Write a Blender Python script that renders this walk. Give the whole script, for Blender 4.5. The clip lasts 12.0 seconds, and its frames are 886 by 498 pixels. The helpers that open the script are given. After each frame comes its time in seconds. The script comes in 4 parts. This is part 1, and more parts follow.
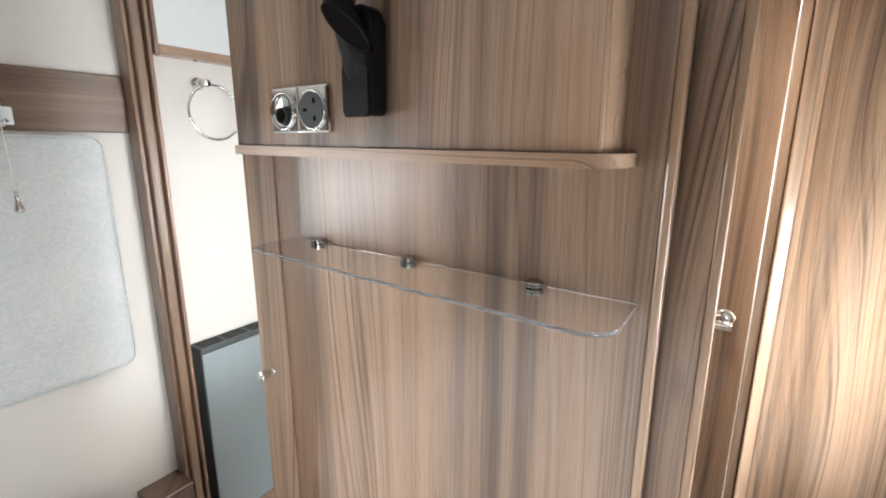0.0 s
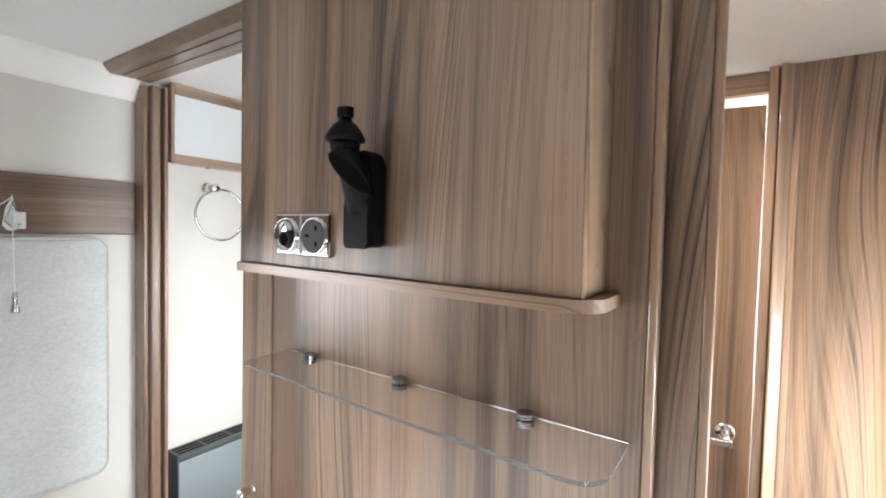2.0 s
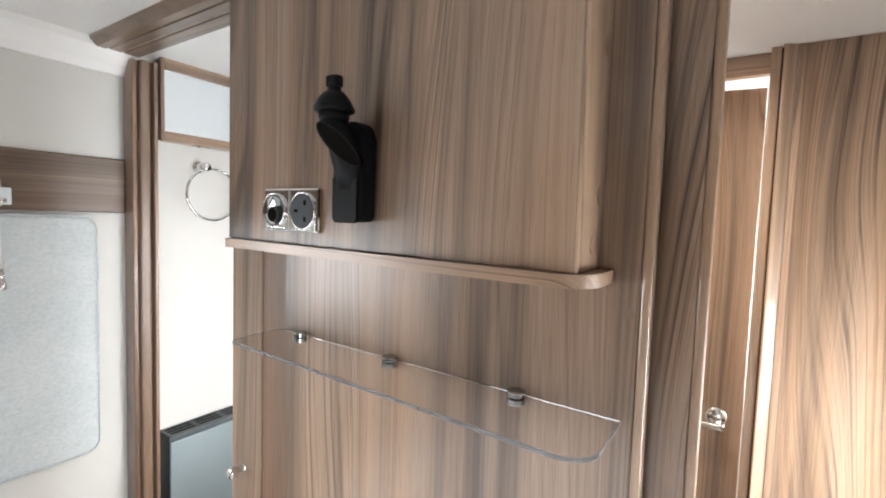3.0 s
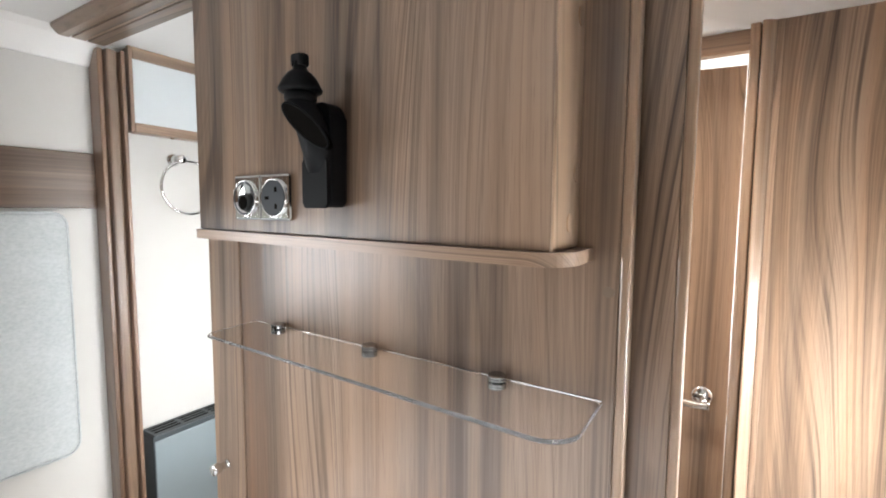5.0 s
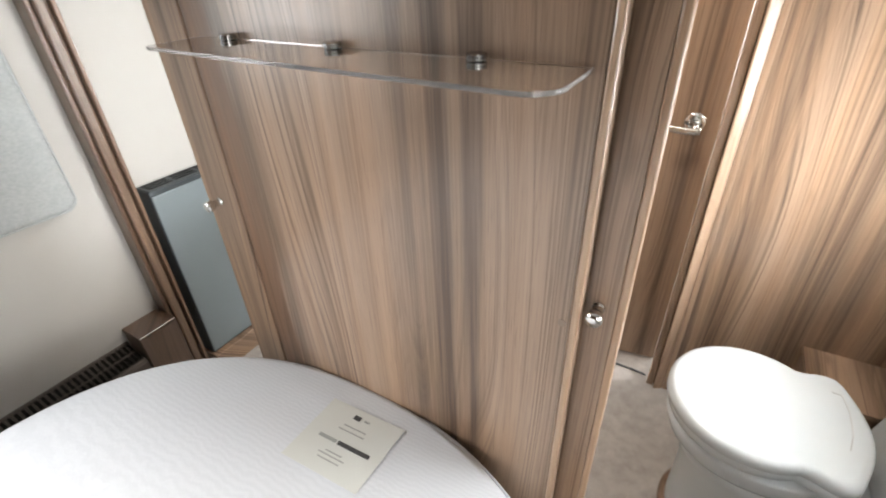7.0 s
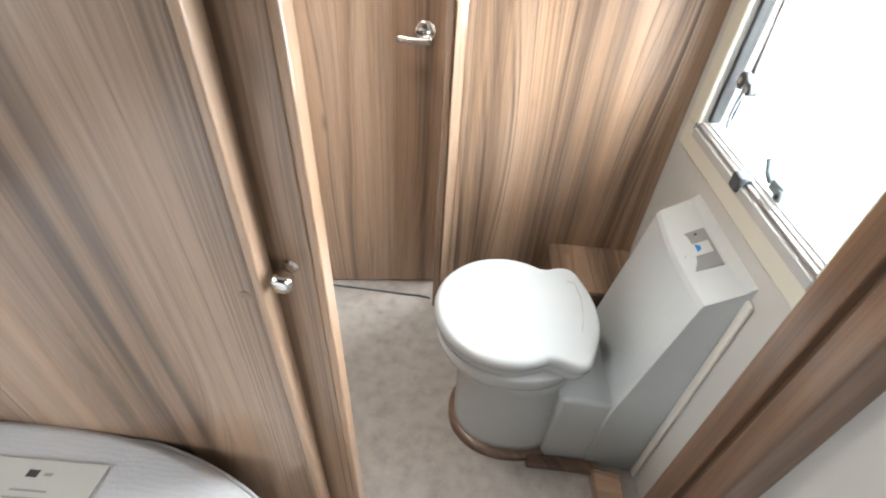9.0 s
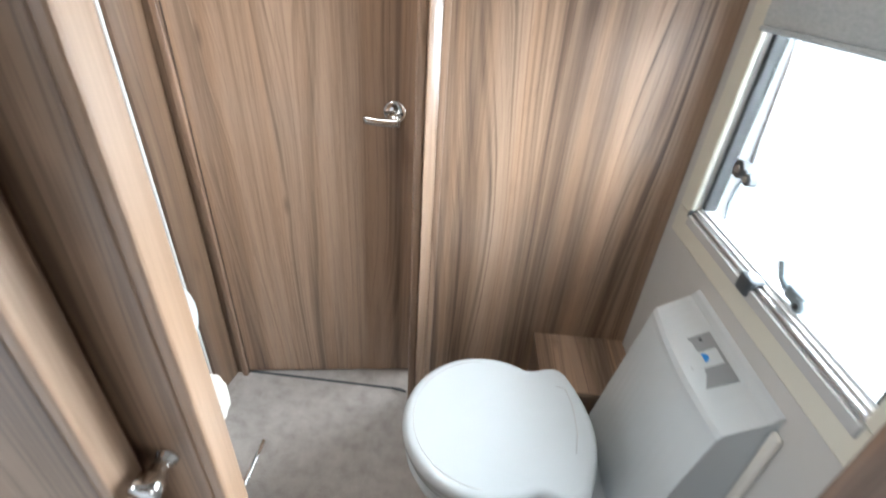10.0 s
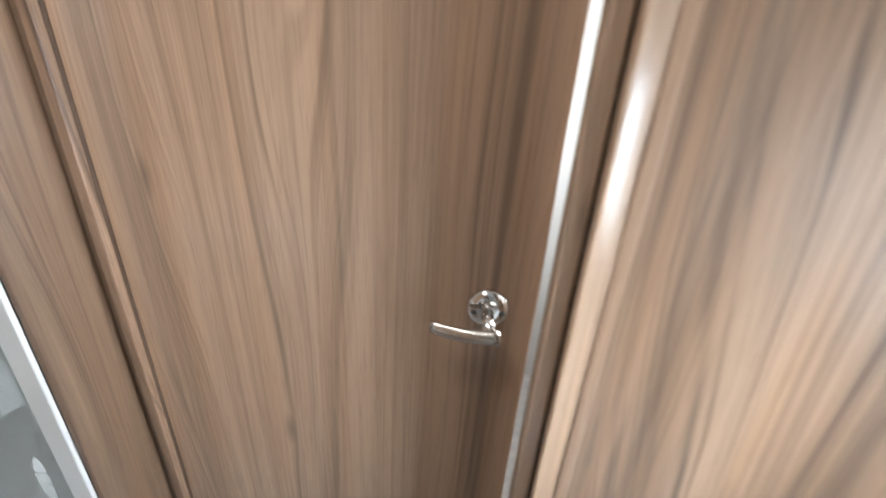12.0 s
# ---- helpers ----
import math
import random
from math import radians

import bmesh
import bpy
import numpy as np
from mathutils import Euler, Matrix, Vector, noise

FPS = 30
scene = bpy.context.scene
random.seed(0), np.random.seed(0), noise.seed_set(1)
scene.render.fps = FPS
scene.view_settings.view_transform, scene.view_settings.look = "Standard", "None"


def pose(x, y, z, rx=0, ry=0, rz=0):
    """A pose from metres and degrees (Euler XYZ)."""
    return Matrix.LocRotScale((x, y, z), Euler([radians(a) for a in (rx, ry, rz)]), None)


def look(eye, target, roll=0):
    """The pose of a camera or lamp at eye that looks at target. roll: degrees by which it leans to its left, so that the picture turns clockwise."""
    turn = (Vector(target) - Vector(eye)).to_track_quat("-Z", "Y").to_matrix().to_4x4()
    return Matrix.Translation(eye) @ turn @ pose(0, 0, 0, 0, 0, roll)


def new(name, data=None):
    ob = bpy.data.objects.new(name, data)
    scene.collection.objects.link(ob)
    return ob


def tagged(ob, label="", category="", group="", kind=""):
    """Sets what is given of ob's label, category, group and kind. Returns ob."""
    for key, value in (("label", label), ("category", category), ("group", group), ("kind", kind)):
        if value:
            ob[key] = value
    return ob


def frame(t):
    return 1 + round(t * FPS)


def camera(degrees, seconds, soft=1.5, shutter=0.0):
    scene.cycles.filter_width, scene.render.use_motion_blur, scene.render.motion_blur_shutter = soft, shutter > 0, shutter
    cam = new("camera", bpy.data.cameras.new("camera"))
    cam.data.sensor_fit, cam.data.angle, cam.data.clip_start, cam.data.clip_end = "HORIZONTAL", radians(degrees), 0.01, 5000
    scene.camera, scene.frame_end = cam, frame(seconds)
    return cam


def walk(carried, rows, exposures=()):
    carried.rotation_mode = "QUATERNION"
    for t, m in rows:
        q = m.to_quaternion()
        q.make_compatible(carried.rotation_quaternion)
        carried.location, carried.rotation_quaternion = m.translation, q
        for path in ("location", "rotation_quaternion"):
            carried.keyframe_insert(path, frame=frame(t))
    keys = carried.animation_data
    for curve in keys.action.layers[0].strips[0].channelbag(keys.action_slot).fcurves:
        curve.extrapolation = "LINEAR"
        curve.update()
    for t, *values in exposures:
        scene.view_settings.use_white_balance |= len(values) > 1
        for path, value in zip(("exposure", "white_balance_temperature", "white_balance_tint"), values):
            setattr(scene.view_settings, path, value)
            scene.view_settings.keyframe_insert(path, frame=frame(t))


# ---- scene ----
cam = camera(88.4, 12.0, 1.9, 0.35)
PATH = [
    (0, (0.022, -0.088, 1.443), (-1.065, 1.531, 0.999), 0.1),
    (0.5, (0.022, -0.086, 1.442), (-1.077, 1.542, 1.067), 0.2),
    (1, (0.024, -0.089, 1.461), (-1.081, 1.554, 1.184), 0.6),
    (1.5, (0.031, -0.094, 1.493), (-1.076, 1.563, 1.318), 1.0),
    (2, (0.032, -0.097, 1.505), (-1.069, 1.571, 1.43), 1.3),
    (2.5, (0.033, -0.089, 1.495), (-1.06, 1.586, 1.451), 1.4),
    (3, (0.032, -0.081, 1.488), (-1.056, 1.592, 1.359), 1.9),
    (3.5, (0.039, -0.067, 1.481), (-1.021, 1.621, 1.319), 0.8),
    (5.5, (0.038, -0.055, 1.474), (-1.006, 1.642, 1.298), 0.4),
    (6, (0.036, -0.048, 1.444), (-0.998, 1.61, 1.019), -0.6),
    (6.5, (0.043, -0.038, 1.38), (-0.95, 1.493, 0.563), -1.6),
    (7, (0.046, -0.029, 1.351), (-0.838, 1.418, 0.29), -2.5),
    (7.5, (0.071, 0.001, 1.333), (-0.603, 1.52, 0.22), -2.0),
    (7.7, (0.088, 0.019, 1.332), (-0.487, 1.561, 0.184), -1.3),
    (8.2, (0.163, 0.074, 1.336), (-0.235, 1.612, 0.14), 0.6),
    (9.3, (0.163, 0.184, 1.26), (0.17, 1.714, -0.027), 4.9),
    (9.5, (0.166, 0.207, 1.265), (0.198, 1.776, 0.026), 5.3),
    (10, (0.188, 0.321, 1.27), (0.133, 2.006, 0.195), 4.0),
    (10.5, (0.161, 0.426, 1.286), (-0.108, 2.182, 0.367), 3.4),
    (11, (0.143, 0.589, 1.312), (-0.086, 2.413, 0.523), 1.2),
    (11.5, (0.113, 0.76, 1.304), (-0.029, 2.562, 0.448), 3.0),
    (12, (0.024, 0.938, 1.289), (-0.261, 2.679, 0.385), 3.7),
]
walk(cam, [(t, look(eye, target, roll)) for t, eye, target, roll in PATH],
     [(0.0, 0.09, 6600, 11), (1.0, 0.02, 6550, 11), (2.0, 0.1, 6450, 11), (5.5, 0.1, 6450, 11), (6.5, 0.02, 6350, 9), (7.0, -0.24, 6700, 11), (7.5, -0.27, 7000, 13), (7.9, -0.2, 6850, 12), (9.3, -0.28, 6350, 9), (10.0, -0.63, 6000, 8), (10.5, -0.5, 6150, 9), (11.0, -0.48, 6450, 10), (11.5, -0.6, 6000, 9), (12.0, -0.8, 6050, 8)])


# ---- world and large lights ----
world = bpy.data.worlds.new("overcast")
scene.world = world
world.use_nodes = True
_wn = world.node_tree.nodes
_sky = _wn.new("ShaderNodeTexSky")
_sky.sky_type, _sky.sun_disc = "NISHITA", False
_sky.sun_elevation, _sky.sun_rotation = radians(48), radians(70)
_wn["Background"].inputs["Strength"].default_value = 0.12
world.node_tree.links.new(_sky.outputs[0], _wn["Background"].inputs["Color"])


def lamp(name, kind, m, power, colour, size=None, spread=180):
    data = bpy.data.lights.new(name, kind)
    data.energy, data.color = power, colour
    if kind == "AREA":
        data.shape, data.size, data.size_y = "RECTANGLE", size[0], size[1]
        data.spread = radians(spread)
    else:
        data.angle = radians(12)
    ob = new(name, data)
    ob.matrix_world = m
    return ob


lamp("sun", "SUN", look((6, 2, 7), (0, 0, 0)), 1.0, (1.0, 0.97, 0.92))
# daylight in openings: washroom, left bedroom; unseen and assumed: right bedroom, roof, far room
lamp("daylight_washroom_window", "AREA", look((1.10, 1.00, 1.12), (0.2, 1.04, 1.00)), 80, (0.93, 0.97, 1.0), (0.90, 0.80), 138)
lamp("daylight_bedroom_window", "AREA", look((0.80, -0.66, 0.88), (0.0, -0.56, 0.50)), 15, (1.0, 0.985, 0.96), (0.78, 0.54), 130)
lamp("daylight_left_window", "AREA", look((-1.60, -0.60, 1.20), (-0.8, -0.45, 0.55)), 20, (0.95, 0.975, 1.0), (0.86, 0.50), 130)
# roof lamps are added fill; no roof light is in view
lamp("daylight_bedroom_roof", "AREA", look((-0.40, -0.75, 2.02), (-0.40, -0.75, 0)), 10, (1.0, 0.98, 0.95), (0.4, 0.4), 75)
lamp("daylight_washroom_roof", "AREA", look((-0.30, 0.90, 2.02), (-0.28, 0.98, 0)), 18, (1.0, 0.94, 0.86), (0.28, 0.28))
lamp("daylight_far_room", "AREA", look((0.80, 1.95, 1.20), (0.0, 1.97, 1.05)), 40, (1.0, 0.99, 0.97), (0.62, 0.72))
lamp("daylight_shower_roof", "AREA", look((-1.05, 1.60, 2.02), (-1.05, 1.60, 0)), 6, (0.98, 1.0, 1.0), (0.28, 0.28))


# pale overcast distance outside the washroom window
_bd = bpy.data.meshes.new("backdrop")
_bd.from_pydata([(1.4, 0.2, 0.0), (1.4, 2.8, 0.0), (1.4, 2.8, 2.0), (1.4, 0.2, 2.0)], [], [(0, 1, 2, 3)])
_bm = bpy.data.materials.new("overcast_distance")
_bm.use_nodes = True
_bp = _bm.node_tree.nodes["Principled BSDF"]
_bp.inputs["Base Color"].default_value = (0.5, 0.5, 0.5, 1)
_bp.inputs["Emission Color"].default_value = (0.93, 0.97, 1.0, 1)
_bp.inputs["Emission Strength"].default_value = 1.5
_bd.materials.append(_bm)
tagged(new("backdrop", _bd), "pale overcast daylight outside the washroom window", "backdrop", kind="structure")


# ---- materials ----
def mat(name, colour=(0.8, 0.8, 0.8), rough=0.5, metal=0.0):
    m = bpy.data.materials.new(name)
    m.use_nodes = True
    b = m.node_tree.nodes["Principled BSDF"]
    b.inputs["Base Color"].default_value = (*colour, 1)
    b.inputs["Roughness"].default_value = rough
    b.inputs["Metallic"].default_value = metal
    return m, m.node_tree.nodes, m.node_tree.links, b


def node(nodes, kind, **values):
    n = nodes.new(kind)
    for k, v in values.items():
        n.inputs[k].default_value = v
    return n


def ramp(nodes, stops):
    r = nodes.new("ShaderNodeValToRGB")
    e = r.color_ramp.elements
    while len(e) < len(stops):
        e.new(0.5)
    for el, (p, c) in zip(e, stops):
        el.position, el.color = p, (*c, 1)
    return r


def coords(nodes, links, scale, turn=(0, 0, 0), shift=True):
    tc = nodes.new("ShaderNodeTexCoord")
    mp = nodes.new("ShaderNodeMapping")
    mp.inputs["Scale"].default_value = scale
    mp.inputs["Rotation"].default_value = [radians(a) for a in turn]
    links.new(tc.outputs["Object"], mp.inputs["Vector"])
    if not shift:
        return mp.outputs["Vector"]
    oi = nodes.new("ShaderNodeObjectInfo")
    mul = node(nodes, "ShaderNodeMath")
    mul.operation = "MULTIPLY"
    mul.inputs[1].default_value = 17.0
    links.new(oi.outputs["Random"], mul.inputs[0])
    add = nodes.new("ShaderNodeVectorMath")
    add.operation = "ADD"
    links.new(mp.outputs["Vector"], add.inputs[0])
    links.new(mul.outputs[0], add.inputs[1])
    return add.outputs["Vector"]


def noise_on(nodes, links, vec, scale, detail=4, rough=0.55):
    n = node(nodes, "ShaderNodeTexNoise", Scale=scale, Detail=detail, Roughness=rough)
    links.new(vec, n.inputs["Vector"])
    return n.outputs["Fac"]


def math_on(nodes, links, op, a, b):
    n = nodes.new("ShaderNodeMath")
    n.operation = op
    for i, v in enumerate((a, b)):
        if isinstance(v, (int, float)):
            n.inputs[i].default_value = v
        else:
            links.new(v, n.inputs[i])
    return n.outputs[0]


def bump(nodes, links, b, height, strength, distance):
    n = node(nodes, "ShaderNodeBump", Strength=strength, Distance=distance)
    links.new(height, n.inputs["Height"])
    links.new(n.outputs["Normal"], b.inputs["Normal"])


def mix_colour(nodes, links, fac, a, c, blend="MIX"):
    n = nodes.new("ShaderNodeMix")
    n.data_type, n.blend_type = "RGBA", blend
    for sock, v in ((n.inputs[0], fac), (n.inputs[6], a), (n.inputs[7], c)):
        if isinstance(v, (int, float)):
            sock.default_value = v
        elif isinstance(v, tuple):
            sock.default_value = (*v, 1)
        else:
            links.new(v, sock)
    return n.outputs[2]


def wood(name, along, light, dark, rough=0.37, tight=1.0):
    """Foil-faced board: soft strips of differing tone, growth lines that close into arches, small knots, short pores, along one axis."""
    m, n, l, b = mat(name, light, rough)
    times = lambda a, c: math_on(n, l, "MULTIPLY", a, c)
    plus = lambda a, c: math_on(n, l, "ADD", a, c)
    base = coords(n, l, (1, 1, 1))
    parts = n.new("ShaderNodeSeparateXYZ")
    l.new(base, parts.inputs[0])
    k = "xyz".index(along)
    across = plus(parts.outputs[(k + 1) % 3], parts.outputs[(k + 2) % 3])
    length = parts.outputs[k]
    def field(su, sv, detail=2, rough_=0.5, lift=0.0):
        v = n.new("ShaderNodeCombineXYZ")
        l.new(times(across, su * tight), v.inputs[0])
        l.new(times(length, sv), v.inputs[1])
        v.inputs[2].default_value = lift
        return noise_on(n, l, v.outputs[0], 1.0, detail, rough_)
    def window_of(v, lo, hi):
        r = ramp(n, [(lo, (0, 0, 0)), (hi, (1, 1, 1))])
        l.new(v, r.inputs["Fac"])
        return r.outputs["Color"]
    # knots: sparse, drawn out along the grain
    kv = n.new("ShaderNodeCombineXYZ")
    l.new(times(across, 6.5 * tight), kv.inputs[0])
    l.new(times(length, 2.1), kv.inputs[1])
    cell = n.new("ShaderNodeTexVoronoi")
    cell.inputs["Scale"].default_value = 1.0
    l.new(kv.outputs[0], cell.inputs["Vector"])
    near = window_of(cell.outputs["Distance"], 0.0, 0.22)
    # growth lines
    bend = plus(field(4.2, 0.60, 1, 0.4, 3.1), times(field(17.0, 0.9, 1, 0.4, 8.7), 0.07))
    wob = field(60, 3.0, 2, 0.5, 5.3)
    warped = plus(plus(times(across, tight), times(bend, 0.30)), plus(times(wob, 0.0018), times(near, 0.005)))
    def along_warp(scale, detail, lift):
        v = n.new("ShaderNodeCombineXYZ")
        l.new(times(warped, scale), v.inputs[0])
        l.new(times(length, 0.25), v.inputs[1])
        v.inputs[2].default_value = lift
        return noise_on(n, l, v.outputs[0], 1.0, detail, 0.6)
    sharp = window_of(along_warp(125.0, 2, 21.3), 0.50, 0.68)
    thin = window_of(along_warp(330.0, 1, 27.9), 0.54, 0.70)
    where = window_of(field(11.0, 0.30, 1, 0.5, 1.7), 0.36, 0.60)
    patch = window_of(field(26.0, 1.1, 2, 0.5, 6.1), 0.34, 0.62)
    # strips and fibres
    strips = plus(times(field(26.0, 0.16, 2, 0.5, 2.2), 0.55), times(along_warp(30.0, 2, 33.1), 0.45))
    wide = field(8.0, 0.22, 1, 0.4, 4.4)
    fine = field(210, 2.6, 3, 0.6, 7.9)
    mid = tuple(0.55 * a + 0.45 * c for a, c in zip(light, dark))
    tone = ramp(n, [(0.385, dark), (0.46, mid), (0.535, light), (0.625, tuple(min(1, a * 1.22) for a in light))])
    l.new(plus(plus(times(strips, 0.50), times(wide, 0.34)), times(fine, 0.16)), tone.inputs["Fac"])
    deep = tuple(a * 0.62 for a in dark)
    c = mix_colour(n, l, times(plus(times(times(sharp, where), 0.95), times(thin, 0.30)), plus(times(patch, 0.60), 0.30)), tone.outputs["Color"], deep)
    pores = window_of(field(520, 16.0, 1, 0.5, 9.4), 0.60, 0.70)
    c = mix_colour(n, l, times(pores, 0.20), c, deep)
    cloud = window_of(field(34, 3.2, 3, 0.6, 11.5), 0.52, 0.78)
    c = mix_colour(n, l, times(cloud, 0.20), c, dark)
    knot = math_on(n, l, "SUBTRACT", 1.0, window_of(cell.outputs["Distance"], 0.02, 0.085))
    c = mix_colour(n, l, times(knot, 0.55), c, tuple(a * 0.8 for a in dark))
    hue = field(15.0, 0.2, 2, 0.5, 13.2)
    c = mix_colour(n, l, times(window_of(hue, 0.42, 0.62), 0.5), c, (1.0, 0.86, 0.71), "MULTIPLY")
    l.new(c, b.inputs["Base Color"])
    l.new(plus(times(fine, 0.14), rough - 0.06), b.inputs["Roughness"])
    b.inputs["Specular IOR Level"].default_value = 0.45
    b.inputs["Coat Weight"].default_value = 0.62
    b.inputs["Coat Roughness"].default_value = 0.24
    bump(n, l, b, plus(fine, times(times(sharp, where), -0.4)), 0.12, 0.0006)
    return m


LIGHT, DARK = (0.336, 0.229, 0.157), (0.092, 0.058, 0.037)
wood_v = wood("walnut_foil_upright", "z", LIGHT, DARK)
wood_h = wood("walnut_foil_level", "x", LIGHT, DARK)
wood_y = wood("walnut_foil_lengthwise", "y", LIGHT, DARK)
wood_edge = wood("walnut_edge_banding", "z", (0.45, 0.325, 0.232), (0.27, 0.18, 0.12), 0.32, 1.6)
trim_gloss = wood("glossy_trim_foil", "z", (0.40, 0.29, 0.21), (0.24, 0.16, 0.11), 0.17, 1.6)
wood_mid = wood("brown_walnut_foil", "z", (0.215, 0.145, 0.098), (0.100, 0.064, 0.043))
wood_mid_y = wood("brown_walnut_foil_lengthwise", "y", (0.165, 0.113, 0.080), (0.075, 0.049, 0.034))
wood_mid_x = wood("brown_walnut_foil_level", "x", (0.200, 0.136, 0.093), (0.085, 0.054, 0.036))
# walnut darkened to carry shade, for the door gap and the pipe boxing
wood_shaded = wood("shade_darkened_walnut_foil", "z", (0.105, 0.066, 0.044), (0.050, 0.031, 0.021), 0.42)
# dark trim foil, also used where shade is put into the colour
wood_dark = wood("dark_walnut_trim_and_shade", "z", (0.20, 0.125, 0.082), (0.085, 0.05, 0.032), 0.38, 1.4)


def plain(name, colour, rough, metal=0.0, mottle=0.06, size=40, relief=0.0, spec=0.5):
    m, n, l, b = mat(name, colour, rough, metal)
    v = coords(n, l, (1, 1, 1))
    big, small = noise_on(n, l, v, size * 0.08, 3), noise_on(n, l, v, size, 4)
    f = math_on(n, l, "ADD", math_on(n, l, "MULTIPLY", big, 0.6), math_on(n, l, "MULTIPLY", small, 0.4))
    l.new(mix_colour(n, l, f, tuple(c * (1 - mottle) for c in colour), tuple(min(1, c * (1 + mottle)) for c in colour)), b.inputs["Base Color"])
    l.new(math_on(n, l, "ADD", math_on(n, l, "MULTIPLY", small, 0.12), rough - 0.06), b.inputs["Roughness"])
    b.inputs["Specular IOR Level"].default_value = spec
    if relief:
        bump(n, l, b, small, relief, 0.0008)
    return m


vinyl = plain("cream_wallboard", (0.53, 0.52, 0.495), 0.55, mottle=0.03, size=260, relief=0.15)
ceiling_white = plain("white_ceiling_board", (0.76, 0.75, 0.73), 0.6, mottle=0.02, size=220, relief=0.12)
gloss_white = plain("white_glossy_plastic", (0.56, 0.60, 0.615), 0.22, mottle=0.015, size=30)
ivory = plain("ivory_plastic", (0.70, 0.67, 0.61), 0.32, mottle=0.025, size=40)
frame_ivory = plain("pale_window_trim", (0.64, 0.62, 0.53), 0.4, mottle=0.03, size=60)
black = plain("black_moulded_plastic", (0.0045, 0.005, 0.006), 0.5, mottle=0.1, size=300, relief=0.15, spec=0.18)
rubber = plain("black_rubber", (0.03, 0.032, 0.033), 0.6)
charcoal = plain("charcoal_plastic", (0.06, 0.068, 0.075), 0.4)
chrome = plain("polished_chrome", (0.78, 0.78, 0.77), 0.09, 1.0, mottle=0.02)
# chrome darkened to carry the shadow and dark reflection under the ledge
clip_metal = plain("shade_darkened_chrome", (0.42, 0.42, 0.42), 0.13, 1.0, mottle=0.04)
satin = plain("satin_nickel", (0.62, 0.60, 0.57), 0.24, 1.0, mottle=0.03)
steel_grey = plain("grey_painted_steel", (0.215, 0.255, 0.275), 0.34, 0.25, mottle=0.05, size=18, relief=0.05)
steel_dark = plain("dark_grey_steel", (0.045, 0.055, 0.062), 0.45, 0.2)
alu = plain("brushed_aluminium", (0.48, 0.48, 0.48), 0.32, 0.9, mottle=0.05, size=120)
shower_grey = plain("pale_grey_shower_lining", (0.50, 0.51, 0.51), 0.3, mottle=0.30, size=36, relief=0.04)
tray_white = plain("white_shower_tray", (0.72, 0.735, 0.735), 0.3, mottle=0.02)
paper = plain("printed_paper_label", (0.60, 0.61, 0.57), 0.7, mottle=0.04, size=90)
ink = plain("dark_ink", (0.05, 0.05, 0.05), 0.6)
ink_grey = plain("grey_ink", (0.33, 0.34, 0.32), 0.7)
blue = plain("blue_print", (0.02, 0.22, 0.62), 0.4)
vent_brown = plain("brown_vent_metal", (0.095, 0.077, 0.066), 0.5, 0.3, mottle=0.08)
panel_grey = plain("satin_grey_plastic", (0.25, 0.265, 0.275), 0.3, mottle=0.05)
slate = plain("slate_grey_plastic", (0.065, 0.072, 0.078), 0.55, spec=0.25)
rail_grey = plain("pale_rail_plastic", (0.46, 0.46, 0.45), 0.4)
patch_pale = plain("pale_translucent_patch", (0.62, 0.64, 0.64), 0.8, mottle=0.15, size=90)
patch_pale.node_tree.nodes["Principled BSDF"].inputs["Alpha"].default_value = 0.34
cap_brown = plain("brown_screw_cap", (0.20, 0.142, 0.10), 0.4)
dark_gap = plain("unlit_cavity", (0.01, 0.009, 0.008), 1.0, spec=0.0)
cord_white = plain("white_cord", (0.72, 0.70, 0.66), 0.7)


def carpet_material():
    m, n, l, b = mat("beige_grey_carpet", (0.3, 0.27, 0.24), 0.95)
    v = coords(n, l, (1, 1, 1), shift=False)
    tuft, patch, dirt = noise_on(n, l, v, 420, 3), noise_on(n, l, v, 22, 4, 0.6), noise_on(n, l, v, 4.5, 3)
    r = ramp(n, [(0.30, (0.22, 0.198, 0.180)), (0.5, (0.42, 0.392, 0.365)), (0.72, (0.58, 0.55, 0.52))])
    f = math_on(n, l, "ADD", math_on(n, l, "MULTIPLY", tuft, 0.45), math_on(n, l, "ADD", math_on(n, l, "MULTIPLY", patch, 0.35), math_on(n, l, "MULTIPLY", dirt, 0.2)))
    l.new(f, r.inputs["Fac"])
    l.new(r.outputs["Color"], b.inputs["Base Color"])
    b.inputs["Specular IOR Level"].default_value = 0.1
    bump(n, l, b, tuft, 0.7, 0.004)
    return m


def fabric(name, a, c, weave, rough=0.9, relief=0.4, flat=(1, 1, 1)):
    m, n, l, b = mat(name, a, rough)
    v = coords(n, l, flat)
    w, big = noise_on(n, l, v, weave, 3, 0.6), noise_on(n, l, v, weave * 0.05, 3)
    f = math_on(n, l, "ADD", math_on(n, l, "MULTIPLY", w, 0.65), math_on(n, l, "MULTIPLY", big, 0.35))
    r = ramp(n, [(0.35, a), (0.65, c)])
    l.new(f, r.inputs["Fac"])
    l.new(r.outputs["Color"], b.inputs["Base Color"])
    b.inputs["Specular IOR Level"].default_value = 0.15
    bump(n, l, b, w, relief, 0.002)
    return m


carpet = carpet_material()
blind_fabric = fabric("grey_woven_blind_fabric", (0.41, 0.445, 0.455), (0.52, 0.55, 0.555), 170, relief=0.25, flat=(1, 0.6, 1))


